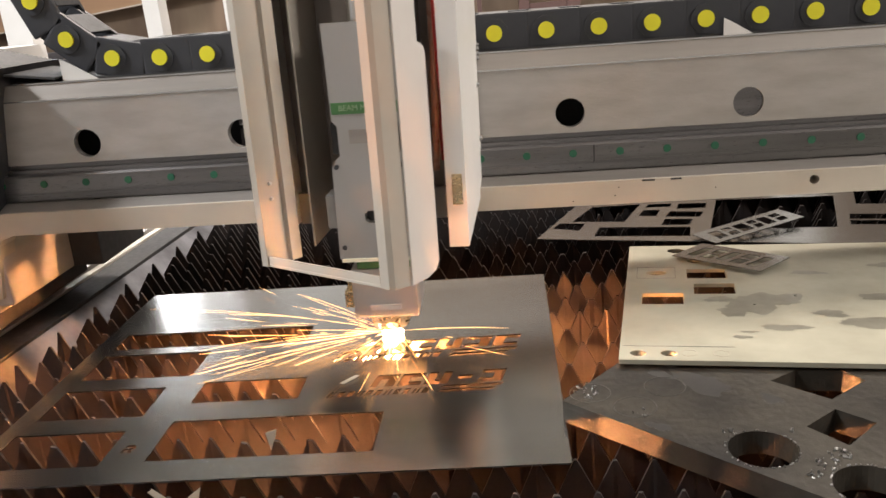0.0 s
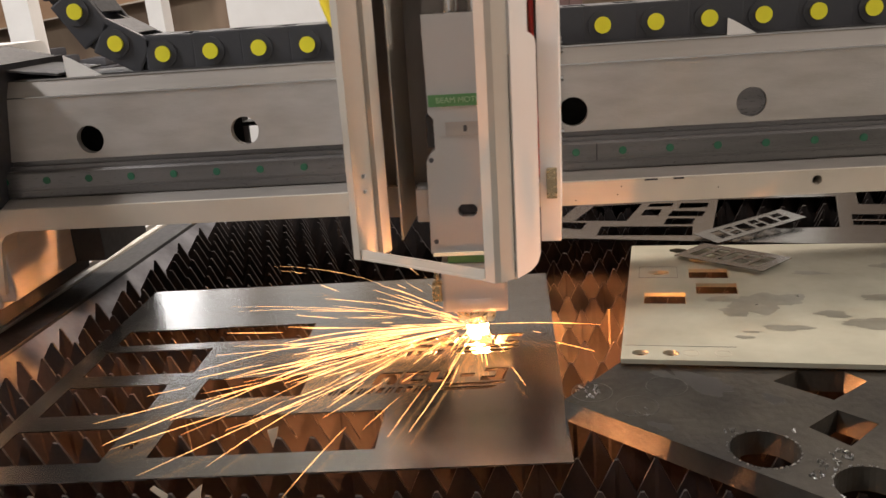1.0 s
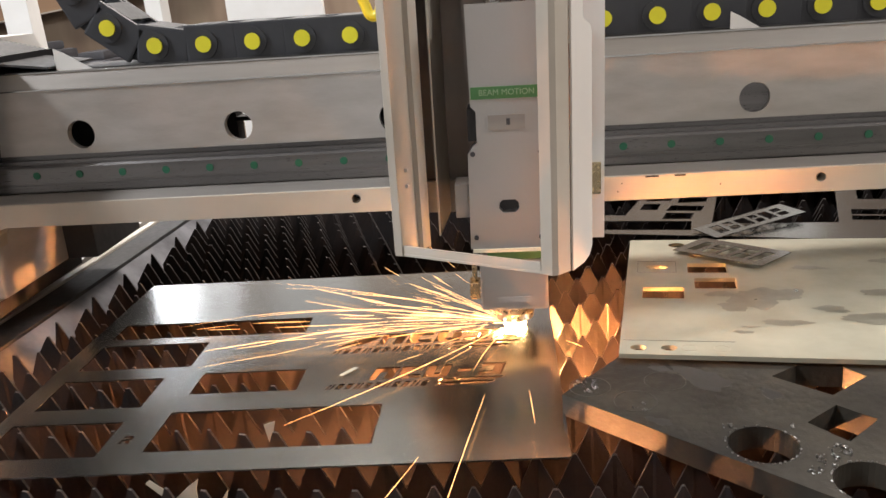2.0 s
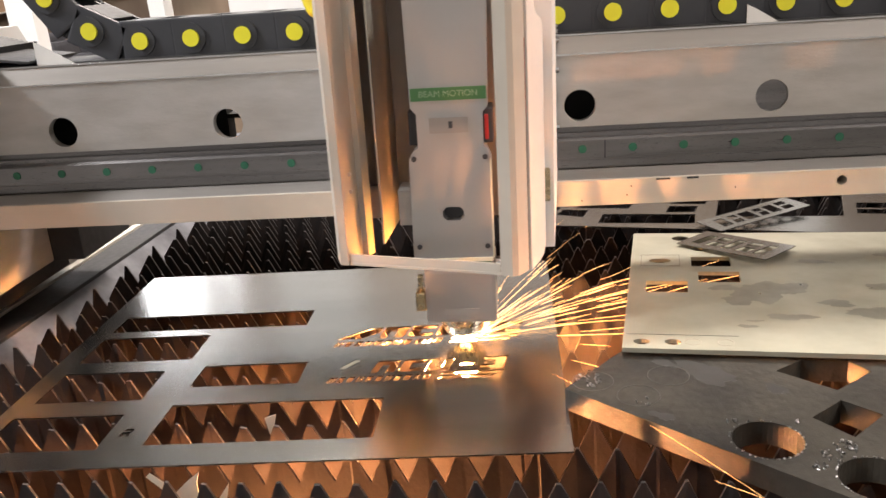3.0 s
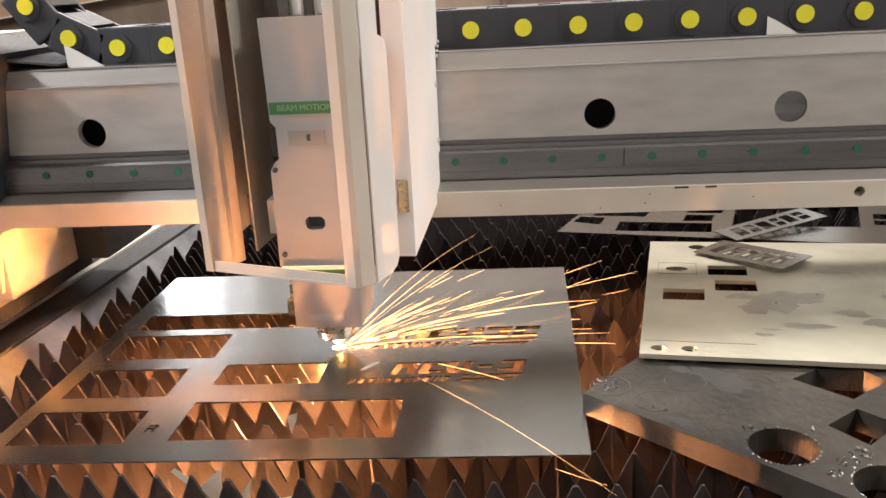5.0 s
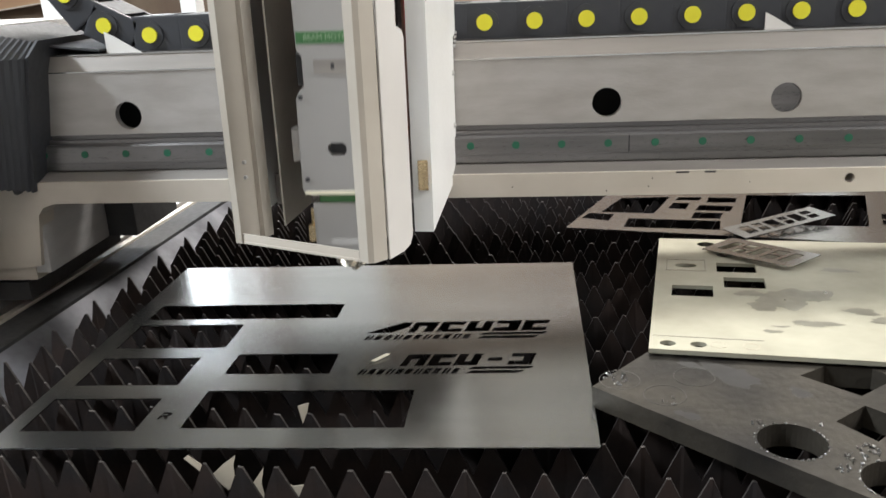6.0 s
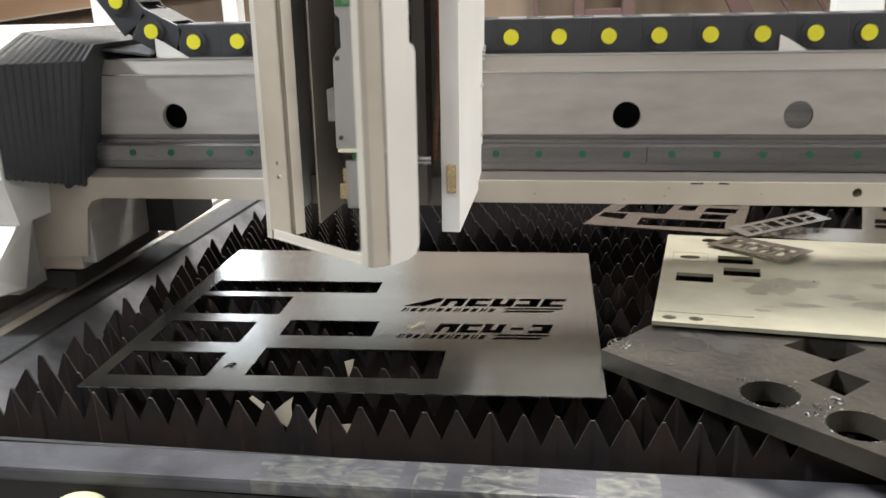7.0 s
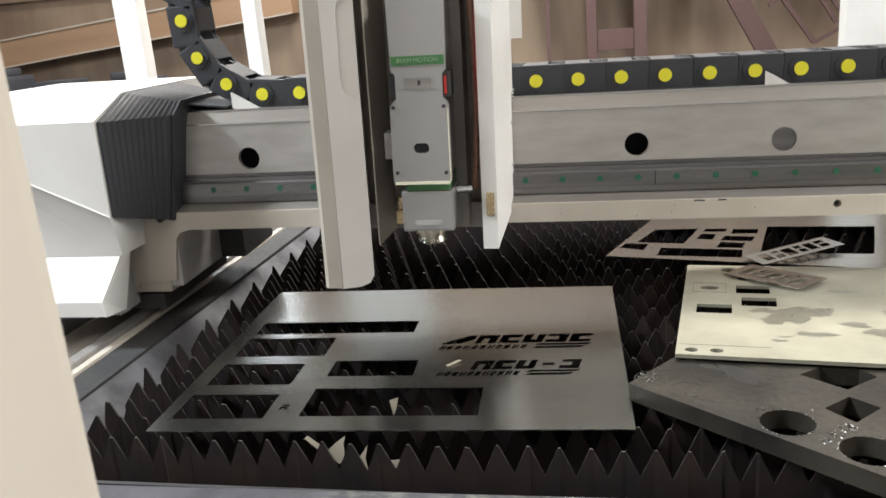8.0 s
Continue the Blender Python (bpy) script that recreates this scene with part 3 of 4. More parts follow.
# bare offcuts between the slats
SCRAPS = (((0.208, 0.893), (0.212, 0.896), (0.228, 0.883), (0.225, 0.877)),
          ((0.234, 0.876), (0.246, 0.887), (0.259, 0.8965), (0.256, 0.886), (0.257, 0.871), (0.250, 0.861), (0.243, 0.866)),
          ((0.273, 0.867), (0.2855, 0.884), (0.282, 0.868), (0.2845, 0.853), (0.279, 0.849)),
          ((0.306, 0.871), (0.3125, 0.866), (0.324, 0.868), (0.3195, 0.850), (0.3155, 0.847), (0.311, 0.856)))
for k, pts in enumerate(SCRAPS):
    cx, cz = sum(p[0] for p in pts) / len(pts), sum(p[1] for p in pts) / len(pts)
    ob = part("offcut", prism([(x - cx, z - cz) for x, z in pts], [], -0.0006, 0.0006), OFFCUT)
    ob.matrix_world = pose(cx, -0.006 - 0.002 * k, cz, 78 + 4 * (k % 2), 0, 5 * (-1) ** k)
    tagged(ob, "small bare metal offcut stuck between the slats", "offcut", "offcuts in the bed")
for x, y, z, w, h in ((0.299, 0.09, 0.868, 0.012, 0.028), (0.352, 0.215, 0.872, 0.02, 0.02)):
    ob = part("offcut", prism([(-w * 0.1, 0), (w / 2, h), (-w / 2, h * 0.9)], [], -0.0006, 0.0006), OFFCUT)
    ob.matrix_world = pose(x, y, z, 82, 0, 5)
    tagged(ob, "small bare metal offcut stuck between the slats", "offcut", "offcuts in the bed")

knob = tagged(empty("knob", Matrix.Translation((0.075, -0.15, 0.83))), "pale yellow rounded plastic knob on the front apron", "knob")
bm = bmesh.new()
bmesh.ops.create_uvsphere(bm, u_segments=28, v_segments=14, radius=0.034, matrix=Matrix.Diagonal((1, 1, 0.75, 1)))
part("cap", bm, KNOBMAT, knob, smooth=True)
part("stem", rod(0, 0.018, -0.012, "y", 0.012, 0.06), BLACK, knob)

# front post of the machine's frame
post = part("frame_post", boxes((0.31, 0.4225, -0.79, -0.70, 0, 2.4), bevel=0.006), POSTPAINT)
tagged(post, "beige painted upright post of the machine guard", "post", "guard posts")
for x, y, w in ((-0.70, 2.4, 0.06), (-1.22, 2.4, 0.10), (1.62, 2.4, 0.16)):
    ob = part("guard_post", boxes((x - w / 2, x + w / 2, y, y + 0.08, 0, 3.2), bevel=0.004), WHITE)
    tagged(ob, "white painted upright post behind the machine", "post", "rear posts")

ob = part("privacy_screen", boxes((-0.47, -0.10, 2.52, 2.54, 0, 3.0), bevel=0.003), WHITE)
tagged(ob, "white sheet-metal screen standing behind the machine", "screen")

# ---------------------------------------------------------------- far side of the hall
def strut(a, b, w, d):
    """A square bar between two points, w wide in its own plane and d deep."""
    a, b = Vector(a), Vector(b)
    turn = (b - a).to_track_quat("Z", "Y").to_matrix().to_4x4()
    return shift_to(box(bmesh.new(), -w / 2, w / 2, -d / 2, d / 2, -(b - a).length / 2, (b - a).length / 2), Matrix.Translation((a + b) / 2) @ turn)


def shift_to(bm, m):
    bmesh.ops.transform(bm, matrix=m, verts=bm.verts)
    return bm


rack = tagged(empty("steel_rack", Matrix.Translation((0.9, 5.65, 0))), "maroon steel rack of posts and rails against the wall", "rack")
for x0, x1 in ((-0.205, -0.13), (0.143, 0.235)):
    part("post", boxes((x0, x1, -0.05, 0.05, 0, 3.4), bevel=0.004), MAROON, rack)
part("thin_post", boxes((-0.505, -0.475, -0.02, 0.02, 0, 3.4)), MAROON, rack)
part("rail", boxes((-0.129, 0.142, -0.03, 0.03, 1.0, 1.15), bevel=0.004), MAROON, rack)
part("rail", boxes((-0.129, 0.142, -0.03, 0.03, 1.70, 1.80), bevel=0.004), MAROON, rack)
mezzanine = part("mezzanine_edge", boxes((0.2, 7.9, 5.73, 6.19, 1.68, 1.95), bevel=0.006), MEZZ)
tagged(mezzanine, "dark brown edge of a low gallery along the wall", "gallery", kind="structure")
stair = tagged(empty("stair", Matrix.Translation((1.8, 5.2, 0.98))), "dark maroon steel stair with thin handrails", "stair")
part("stringer", strut((-0.49, 0, 1.03), (0.60, 0, -0.96), 0.05, 0.125), MAROON, stair)
for name, a, b, r in (("handrail", (-0.28, -0.06, 0.95), (0.387, -0.06, 0.0), 0.030), ("handrail", (-0.03, -0.06, 1.0), (0.522, -0.06, 0.115), 0.024), ("handrail", (0.10, -0.06, 0.85), (0.601, -0.06, 0.108), 0.024), ("rail_rung", (0.087, -0.06, 0.262), (0.36, -0.06, 0.445), 0.026), ("rail_rung", (0.387, -0.06, 0.0), (0.601, -0.06, 0.108), 0.024), ("rail_rung", (-0.12, -0.06, 0.59), (0.15, -0.06, 0.77), 0.024)):
    part(name, strut(a, b, r, r), MAROON, stair)
duct = tagged(empty("sloping_duct", Matrix.Translation((-3.65, 6.11, 1.4))), "tan sloping duct fixed along the brown wall", "duct")
part("casing", strut((-1.95, 0, -0.185), (1.95, 0, 0.185), 0.174, 0.235), TANBEAM, duct)
# highlight lines along the duct, built as pale strips
part("edge_strip", strut((-1.95, -0.094, -0.07), (1.95, -0.094, 0.30), 0.012, 0.014), CREAM, duct, "pale strip put in for the highlight along the duct edge")
part("edge_strip", strut((-1.95, -0.094, -0.30), (1.95, -0.094, 0.07), 0.012, 0.012), CREAM, duct, "pale strip put in for the highlight along the duct edge")
wall = bpy.data.objects["wall_north"]
# narrow upright strips on the upper wall
for x in (-4.62, -4.02, -3.47, -2.2):
    part("batten", boxes((x - 0.03, x + 0.03, 6.18, 6.199, 1.8, 2.28)), BRICK, wall)
part("rail", boxes((-6.9, -2.0, 6.15, 6.199, 1.76, 1.80)), BRICK, wall)
for x, y, w, h, label in ((-3.95, 5.3, 0.34, 1.22, "dark stored machine standing along the wall"), (-3.45, 5.35, 0.5, 1.10, "low dark equipment standing along the wall"), (-2.85, 5.4, 0.36, 1.13, "dark stored machine standing along the wall"), (-2.4, 5.4, 0.3, 1.04, "low dark equipment standing along the wall")):
    ob = tagged(empty("stored_machine", Matrix.Translation((x, y, 0))), label, "equipment", "stored equipment")
    part("body", boxes((-w / 2, w / 2, -0.2, 0.2, 0, h - 0.06), bevel=0.03), SHADOWGREY, ob)
    part("lid", boxes((-w * 0.36, w * 0.3, -0.15, 0.15, h - 0.0595, h), bevel=0.02), SHADOWGREY, ob)

# ---------------------------------------------------------------- the gantry
PIV = Vector((0.45, 0, 1.14))


def gpart(name, bm, mat, parent, label="", smooth=False):
    shift(bm, -PIV.x, 0, -PIV.z)
    return part(name, bm, mat, parent, label, smooth)


gantry = tagged(empty("gantry"), "raw aluminium gantry beam with cream legs over the bed", "gantry")
face_holes = [ring(x, 1.1425, 0.0195) for x in (-0.025, 0.1975, 0.41, 0.647, 0.879, 1.11)]
face = prism([(-0.30, 1.116), (1.85, 1.116), (1.85, 1.2048), (-0.30, 1.2048)], face_holes, -0.012, 0)
bmesh.ops.transform(face, matrix=pose(0, 0, 0, 90, 0, 0), verts=face.verts)
gpart("beam_face", face, ALU, gantry, "raw aluminium beam face with round holes")
# shade inside the beam holes, put into a black backing
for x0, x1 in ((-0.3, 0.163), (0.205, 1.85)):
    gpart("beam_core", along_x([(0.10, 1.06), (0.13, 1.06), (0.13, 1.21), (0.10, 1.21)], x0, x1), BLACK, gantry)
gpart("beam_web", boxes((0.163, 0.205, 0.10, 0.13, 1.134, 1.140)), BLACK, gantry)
# this hole is open; the disc stands for the light seen through it
gpart("hole_plug", rod(0.879, 0.006, 1.1425, "y", 0.0192, 0.004, 32), RAIL, gantry, "dull disc put in for light seen through a beam hole")
# unseen plate, added to stop the cutting glow from reaching the holes
gpart("beam_floor", boxes((-0.3, 1.85, 0.001, 0.13, 1.053, 1.0575)), BLACK, gantry, "added unseen plate that keeps light out of the beam")
gpart("beam_fold", along_x([(0.0, 1.2058), (0.007, 1.2275), (0.14, 1.2275), (0.14, 1.2225), (0.012, 1.2225), (0.005, 1.2038)], -0.3, 1.85), ALU_DULL, gantry, "folded aluminium top edge")
# the fold's bright highlight lines, built as thin chrome strips
for y, z in ((0.0062, 1.2278), (-0.0006, 1.2050)):
    gpart("fold_edge", along_x([(y - 0.0008, z - 0.0008), (y + 0.0008, z - 0.0008), (y + 0.0008, z + 0.0008), (y - 0.0008, z + 0.0008)], -0.24, 1.85), CHROME, gantry, "thin chrome strip put in for the highlight on the fold")
gpart("groove", along_x([(0.004, 1.06), (0.012, 1.06), (0.012, 1.115), (0.004, 1.115)], -0.3, 1.85), RAIL, gantry)
gpart("guide_rail", along_x([(-0.013, 1.066), (0.003, 1.066), (0.003, 1.109), (-0.004, 1.109), (-0.004, 1.1035), (-0.0105, 1.1035), (-0.0135, 1.1005), (-0.0135, 1.080), (-0.0125, 1.0795), (-0.0125, 1.0765), (-0.0135, 1.076), (-0.0135, 1.068)], -0.3, 1.85), RAIL, gantry, "ground steel linear guide rail")
gpart("rail_joint", boxes((0.6755, 0.677, -0.0142, -0.0125, 1.078, 1.1005)), BLACK, gantry)
gpart("rack", along_x([(-0.0395, 1.0535), (0.003, 1.0535), (0.003, 1.0645), (-0.0125, 1.0645)], -0.19, 1.85), ALU_DULL, gantry, "grey sloping rack cover over the ledge")
for x0, x1 in ((0.735, 0.752), (0.772, 0.786)):
    gpart("grease_mark", boxes((x0, x1, -0.0403, -0.0395, 1.0532, 1.0556)), BLACK, gantry, "dark greasy smudge")
for k in range(32):
    gpart("rail_cap", rod(0.834 + 0.0618 * (k - 17), -0.0138, 1.0902, "y", 0.0052, 0.002, 14), GREENDOT, gantry)
ledge = prism([(-0.31, 0.893), (-0.262, 0.899), (-0.248, 0.9245), (-0.177, 0.930), (-0.168, 0.99), (-0.165, 1.008), (-0.156, 1.019), (-0.138, 1.0245), (1.85, 1.0238), (1.85, 1.056), (-0.31, 1.056)], [ring(0.955, 1.043, 0.0062, 20), ring(0.356, 1.043, 0.0062, 20)], 0, 0.04)
bmesh.ops.transform(ledge, matrix=pose(0, 0, 0, 90, 0, 0), verts=ledge.verts)
gpart("ledge", ledge, CREAM, gantry, "cream painted lower ledge running into the leg")
gpart("bolt", rod(-0.187, -0.043, 1.046, "y", 0.006, 0.008, 8), BLACK, gantry)
for x in (0.356, 0.955):
    gpart("bolt", rod(x, -0.012, 1.043, "y", 0.0058, 0.01, 12), BLACK, gantry)
for x, z in ((0.645, 1.031), (0.705, 1.047), (0.70, 1.036), (0.52, 1.038), (0.83, 1.040)):
    gpart("paint_chip", rod(x, -0.0402, z, "y", 0.0009, 0.001, 8), BLACK, gantry)
bel = bmesh.new()
FOLDS = 25
rows_b = []
for k in range(FOLDS):
    w = k / (FOLDS - 1)
    g = 0.0016 if k % 2 else 0.0
    x0 = -0.134 - 0.083 * w
    yf = -0.047 - 0.098 * w - g
    zt, zb, ys, zh = 1.229 + 0.004 * w + g, 1.046 + 0.031 * w - g, -0.022 - 0.022 * w, 1.249 + 0.021 * w + g
    lean = 0.16 * (1 - w)
    rows_b.append([bel.verts.new((x0 + lean * (z - 1.23), y, z)) for y, z in ((0.16, zb), (yf, zb), (yf, zt), (ys, zh), (0.16, zh))])
for a, b in zip(rows_b, rows_b[1:]):
    for k in range(5):
        bel.faces.new((a[k], a[(k + 1) % 5], b[(k + 1) % 5], b[k]))
bel.faces.new(rows_b[0])
bel.faces.new(rows_b[-1][::-1])
gpart("bellows", bel, RUBBER, gantry, "black finely ribbed bellows on the beam end")
bel = bmesh.new()
rim = [bel.verts.new((-0.1335 + dx + 0.16 * (z - 1.23), y, z)) for dx in (0, 0.004) for y, z in ((0.16, 1.044), (-0.049, 1.044), (-0.049, 1.231), (-0.022, 1.252), (0.16, 1.252))]
for k in range(5):
    bel.faces.new((rim[k], rim[(k + 1) % 5], rim[5 + (k + 1) % 5], rim[5 + k]))
bel.faces.new(rim[:5][::-1])
bel.faces.new(rim[5:])
gpart("bellows_flange", bel, RUBBER, gantry)


def solid(points, faces):
    bm = bmesh.new()
    vs = [bm.verts.new(p) for p in points]
    for f in faces:
        bm.faces.new([vs[i] for i in f])
    return bm


hood = solid(((-0.56, -0.15, 1.235), (-0.219, -0.15, 1.235), (-0.219, -0.15, 1.077), (-0.56, -0.15, 1.232), (-0.56, -0.118, 1.001), (-0.2265, -0.118, 1.001), (-0.56, 0.3, 1.235), (-0.219, 0.3, 1.235), (-0.2265, 0.3, 1.001), (-0.56, 0.3, 1.001)),
             ((0, 1, 2, 3), (3, 2, 5, 4), (1, 7, 8, 5, 2), (0, 3, 4, 9, 6), (6, 9, 8, 7), (4, 5, 8, 9), (0, 6, 7, 1)))
gpart("housing", hood, WHITE, gantry, "white powder-coated end housing with a diagonal crease")
top = solid(((-0.56, -0.15, 1.2355), (-0.219, -0.15, 1.2355), (-0.219, 0.3, 1.2355), (-0.56, 0.3, 1.2355), (-0.54, -0.044, 1.272), (-0.221, -0.044, 1.272), (-0.221, 0.28, 1.272), (-0.54, 0.28, 1.272)),
            ((0, 1, 5, 4), (1, 2, 6, 5), (2, 3, 7, 6), (3, 0, 4, 7), (4, 5, 6, 7), (3, 2, 1, 0)))
gpart("hood_top", top, WHITE, gantry)
gpart("crease", hose_line((-0.56, -0.1505, 1.232), (-0.219, -0.1505, 1.077), 0.0016), WHITE, gantry)
gpart("housing_skirt", boxes((-0.55, -0.26, -0.10, 0.28, 0.885, 0.9995)), GREYPAINT, gantry)
skirt = solid(((-0.56, -0.117, 1.0005), (-0.2330, -0.117, 1.0005), (-0.236, -0.19, 0.942), (-0.56, -0.19, 0.942), (-0.56, -0.19, 0.916), (-0.2315, -0.19, 0.916), (-0.2330, -0.08, 1.0005), (-0.248, -0.10, 0.897), (-0.56, -0.10, 0.897), (-0.56, -0.08, 1.0005)),
              ((0, 1, 2, 3), (3, 2, 5, 4), (1, 6, 7, 5, 2), (4, 5, 7, 8), (0, 3, 4, 8, 9), (0, 9, 6, 1), (9, 8, 7, 6)))
gpart("skirt_panel", skirt, WHITE, gantry, "white sloping skirt panel")
bracket = shift(box(bmesh.new(), -0.08, 0.08, -0.065, 0.065, -0.0015, 0.0015), 0, 0, 0)
bmesh.ops.transform(bracket, matrix=pose(-0.135, 0.07, 1.243, 0, 7, 0), verts=bracket.verts)
gpart("bracket", bracket, BLACK, gantry, "black cover plate over the beam end")
gpart("leg_block", boxes((-0.30, -0.19, -0.035, 0.10, 0.905, 1.04), bevel=0.006), CREAM, gantry)
gpart("leg_rear", boxes((-0.30, -0.168, -0.032, 0.150, 0.916, 1.03), bevel=0.004), GREYPAINT, gantry, "grey cast rear leg block")
gpart("motor_box", boxes((-0.28, -0.12, 0.153, 0.32, 0.915, 1.05), bevel=0.003), BLACK, gantry, "black drive box behind the leg")
gpart("leg_foot", boxes((-0.33, -0.21, -0.03, 0.26, 0.872, 0.90)), BLACK, gantry)
gpart("chain_tray", boxes((-0.3, 1.85, 0.026, 0.13, 1.228, 1.2295)), BLACK, gantry)
for x in (-0.052, 0.850):
    big = 1.35 if x < 0 else 1.0
    tri = prism([(0, 0), (0.038 * big, 0), (0.010 * big, 0.017 * big), (0, 0.022 * big)], [], 0, 0.0015)
    bmesh.ops.transform(tri, matrix=Matrix.Translation((x, 0.022, 1.228)) @ pose(0, 0, 0, 90, 0, 0), verts=tri.verts)
    gpart("chain_clip", tri, WHITE, gantry, "white folded sheet clip")

# ---------------------------------------------------------------- cable chain on the gantry
chain = tagged(empty("cable_chain"), "black plastic cable chain with yellow pins on the beam", "cable chain")
PITCH, RAD = 0.068, 0.142


def side_plate(y, inner):
    bm = box(bmesh.new(), -0.026, 0.045, y, y + 0.008, -0.026, 0.026, 0.003)
    box(bm, -0.045, 0.02, y + inner, y + inner + 0.007, -0.024, 0.024, 0.003)
    tube(bm, pose(0, y - 0.0005, 0, 90, 0, 0), 0.019, 0.019, 0.003, 24)
    return bm


link_src = part("link", side_plate(0.032, 0.0075), PLASTIC, chain)
part("side_plate", side_plate(0.104, -0.0065), PLASTIC, link_src)
part("crossbar", boxes((-0.02, 0.02, 0.04, 0.105, 0.022, 0.026), bevel=0.001), PLASTIC, link_src)
part("crossbar", boxes((-0.02, 0.02, 0.04, 0.105, -0.026, -0.022), bevel=0.001), PLASTIC, link_src)
part("pin", rod(0, 0.030, 0, "y", 0.0108, 0.006, 24), YELLOW, link_src, "yellow round pin")
links = [link_src]
for k in range(40):
    o = link_src.copy()
    scene.collection.objects.link(o)
    for child in link_src.children:
        p = child.copy()
        scene.collection.objects.link(p)
        p.parent = o
    links.append(o)


CHAIN_PLAY = ((0, -0.013), (3, -0.010), (4.7, -0.009), (7, 0.001), (8, 0.0066))
CHAIN_STRETCH = ((0, 0.02), (3, 0.010), (4.5, 0.004), (7, 0.022), (8, 0.038))


def chain_pose(k, t):
    """Link k counted from the fixed end; the bend follows the carriage at under half its pace."""
    xc = between(HEAD_X, t)
    slack = between(((0, 0.007), (4.7, 0.006), (6.8, -0.007), (8, -0.010)), t)
    s = k * PITCH
    start = 0.013 + slack + 22 * PITCH
    c = 0.050 + 0.40 * (xc - 0.407) + between(((0, 0), (4.7, 0), (6.8, -0.012), (8, -0.004)), t)
    st = start - c
    zc = 1.2505 - PIV.z
    if s <= st:
        x = start - s
        if x > 0.3:  # play between the links of the resting run
            x += between(CHAIN_PLAY, t) * min(1, (x - 0.3) / 0.25) + between(CHAIN_STRETCH, t) * max(0, x - 0.55)
        return pose(x - PIV.x, 0, zc, 0, 0, 0)
    phi = (s - st) / RAD
    if phi <= math.pi:
        return pose(c - RAD * math.sin(phi) - PIV.x, 0, zc + RAD * (1 - math.cos(phi)), 0, math.degrees(phi), 0)
    return pose(c + (s - st - math.pi * RAD) - PIV.x, 0, zc + 2 * RAD, 0, 180, 0)


# ---------------------------------------------------------------- carriage, head and hinged cover
def cpart(name, bm, mat, parent, label="", smooth=False, at=(0, 0, CZ)):
    shift(bm, -at[0], -at[1], -at[2])
    return part(name, bm, mat, parent, label, smooth)


carriage = tagged(empty("carriage"), "white sheet-metal carriage frame holding the cutting head", "carriage")
cpart("back_plate", boxes((-0.128, 0.112, -0.029, -0.0175, 1.05, 1.75), (-0.127, 0.085, -0.052, -0.043, 1.02, 1.062), (-0.05, 0.05, -0.09, -0.029, 1.03, 1.75)), DARKPLATE, carriage, "dark slide plate behind the head")
right_panel = extrude_profile(folded([(0.082, -0.183), (0.105, -0.184), (0.119, -0.004)], 0.002), 1.02, 1.75)
for vert in right_panel.verts:
    if vert.co.z < 1.1 and vert.co.y > -0.1:
        vert.co.z += 0.027
cpart("side_panel", right_panel, WHITE, carriage, "white folded side panel")
cpart("side_panel", boxes((0.117, 0.119, -0.004, 0.03, 1.235, 1.75), (0.1195, 0.139, 0.0, 0.0025, 1.322, 1.75)), WHITE, carriage)
cpart("side_panel", extrude_profile(folded([(-0.13, -0.004), (-0.132, -0.165), (-0.122, -0.167)], 0.002), 1.022, 1.75), WHITE, carriage, "white folded side panel")
cpart("inner_panel", extrude_profile([(-0.0855, -0.163), (-0.0835, -0.163), (-0.0775, -0.0535), (-0.0795, -0.0535)], 1.022, 1.75), COVERSHADE, carriage, "cream inner wall beside the head")
for z in (1.048, 1.118, 1.188):
    cpart("screw", rod(0.1195, -0.014, z, "x", 0.004, 0.004, 12), CHROME, carriage)
for k in range(4):
    cpart("screw", rod(0.1195, -0.004 + 0.008 * k, 1.222 + 0.005 * k, "x", 0.003, 0.006, 10), CHROME, carriage)
cpart("latch", boxes((0.089, 0.101, -0.1875, -0.1842, 1.072, 1.108), bevel=0.001), BRASS, carriage, "small brass latch plate with two screws")
hose("hose", [(0.060, -0.09, 1.75), (0.064, -0.10, 1.45), (0.072, -0.11, 1.25), (0.066, -0.12, 1.10)], 0.005, CLEARHOSE, carriage, "brown translucent hose")
hose("hose", [(0.075, -0.09, 1.75), (0.08, -0.13, 1.45), (0.078, -0.14, 1.25), (0.085, -0.10, 1.08)], 0.003, REDHOSE, carriage, "thin red air hose")
hose("hose", [(0.055, -0.07, 1.75), (0.062, -0.08, 1.5), (0.07, -0.07, 1.3), (0.072, -0.06, 1.1)], 0.003, REDHOSE, carriage, "thin red air hose")
hose("cable", [(-0.235, -0.02, 1.75), (-0.205, -0.03, 1.45), (-0.183, -0.04, 1.335), (-0.170, -0.05, 1.288), (-0.158, -0.055, 1.272), (-0.149, -0.055, 1.285), (-0.146, -0.045, 1.33), (-0.150, -0.03, 1.50), (-0.16, -0.02, 1.75)], 0.0065, YELLOWHOSE, carriage, "yellow cable beside the panel")

head = cpart("cutting_head", boxes((-0.036, 0.034, -0.186, -0.09, 1.018, 1.282), bevel=0.002), HEADGREY, carriage, "grey laser cutting head with a green label band")
body_line = [(-0.047, 1.016), (0.040, 1.016), (0.0405, 1.125), (0.037, 1.134), (0.033, 1.138), (0.033, 1.172), (0.0385, 1.178), (0.041, 1.284), (-0.042, 1.284), (-0.0405, 1.178), (-0.035, 1.172), (-0.035, 1.138), (-0.040, 1.134), (-0.0455, 1.125)]
plate_bm = prism(body_line, [[(-0.013, 1.062), (-0.009, 1.058), (0.005, 1.058), (0.009, 1.062), (0.009, 1.069), (0.005, 1.073), (-0.009, 1.073), (-0.013, 1.069)]], 0, 0.014)
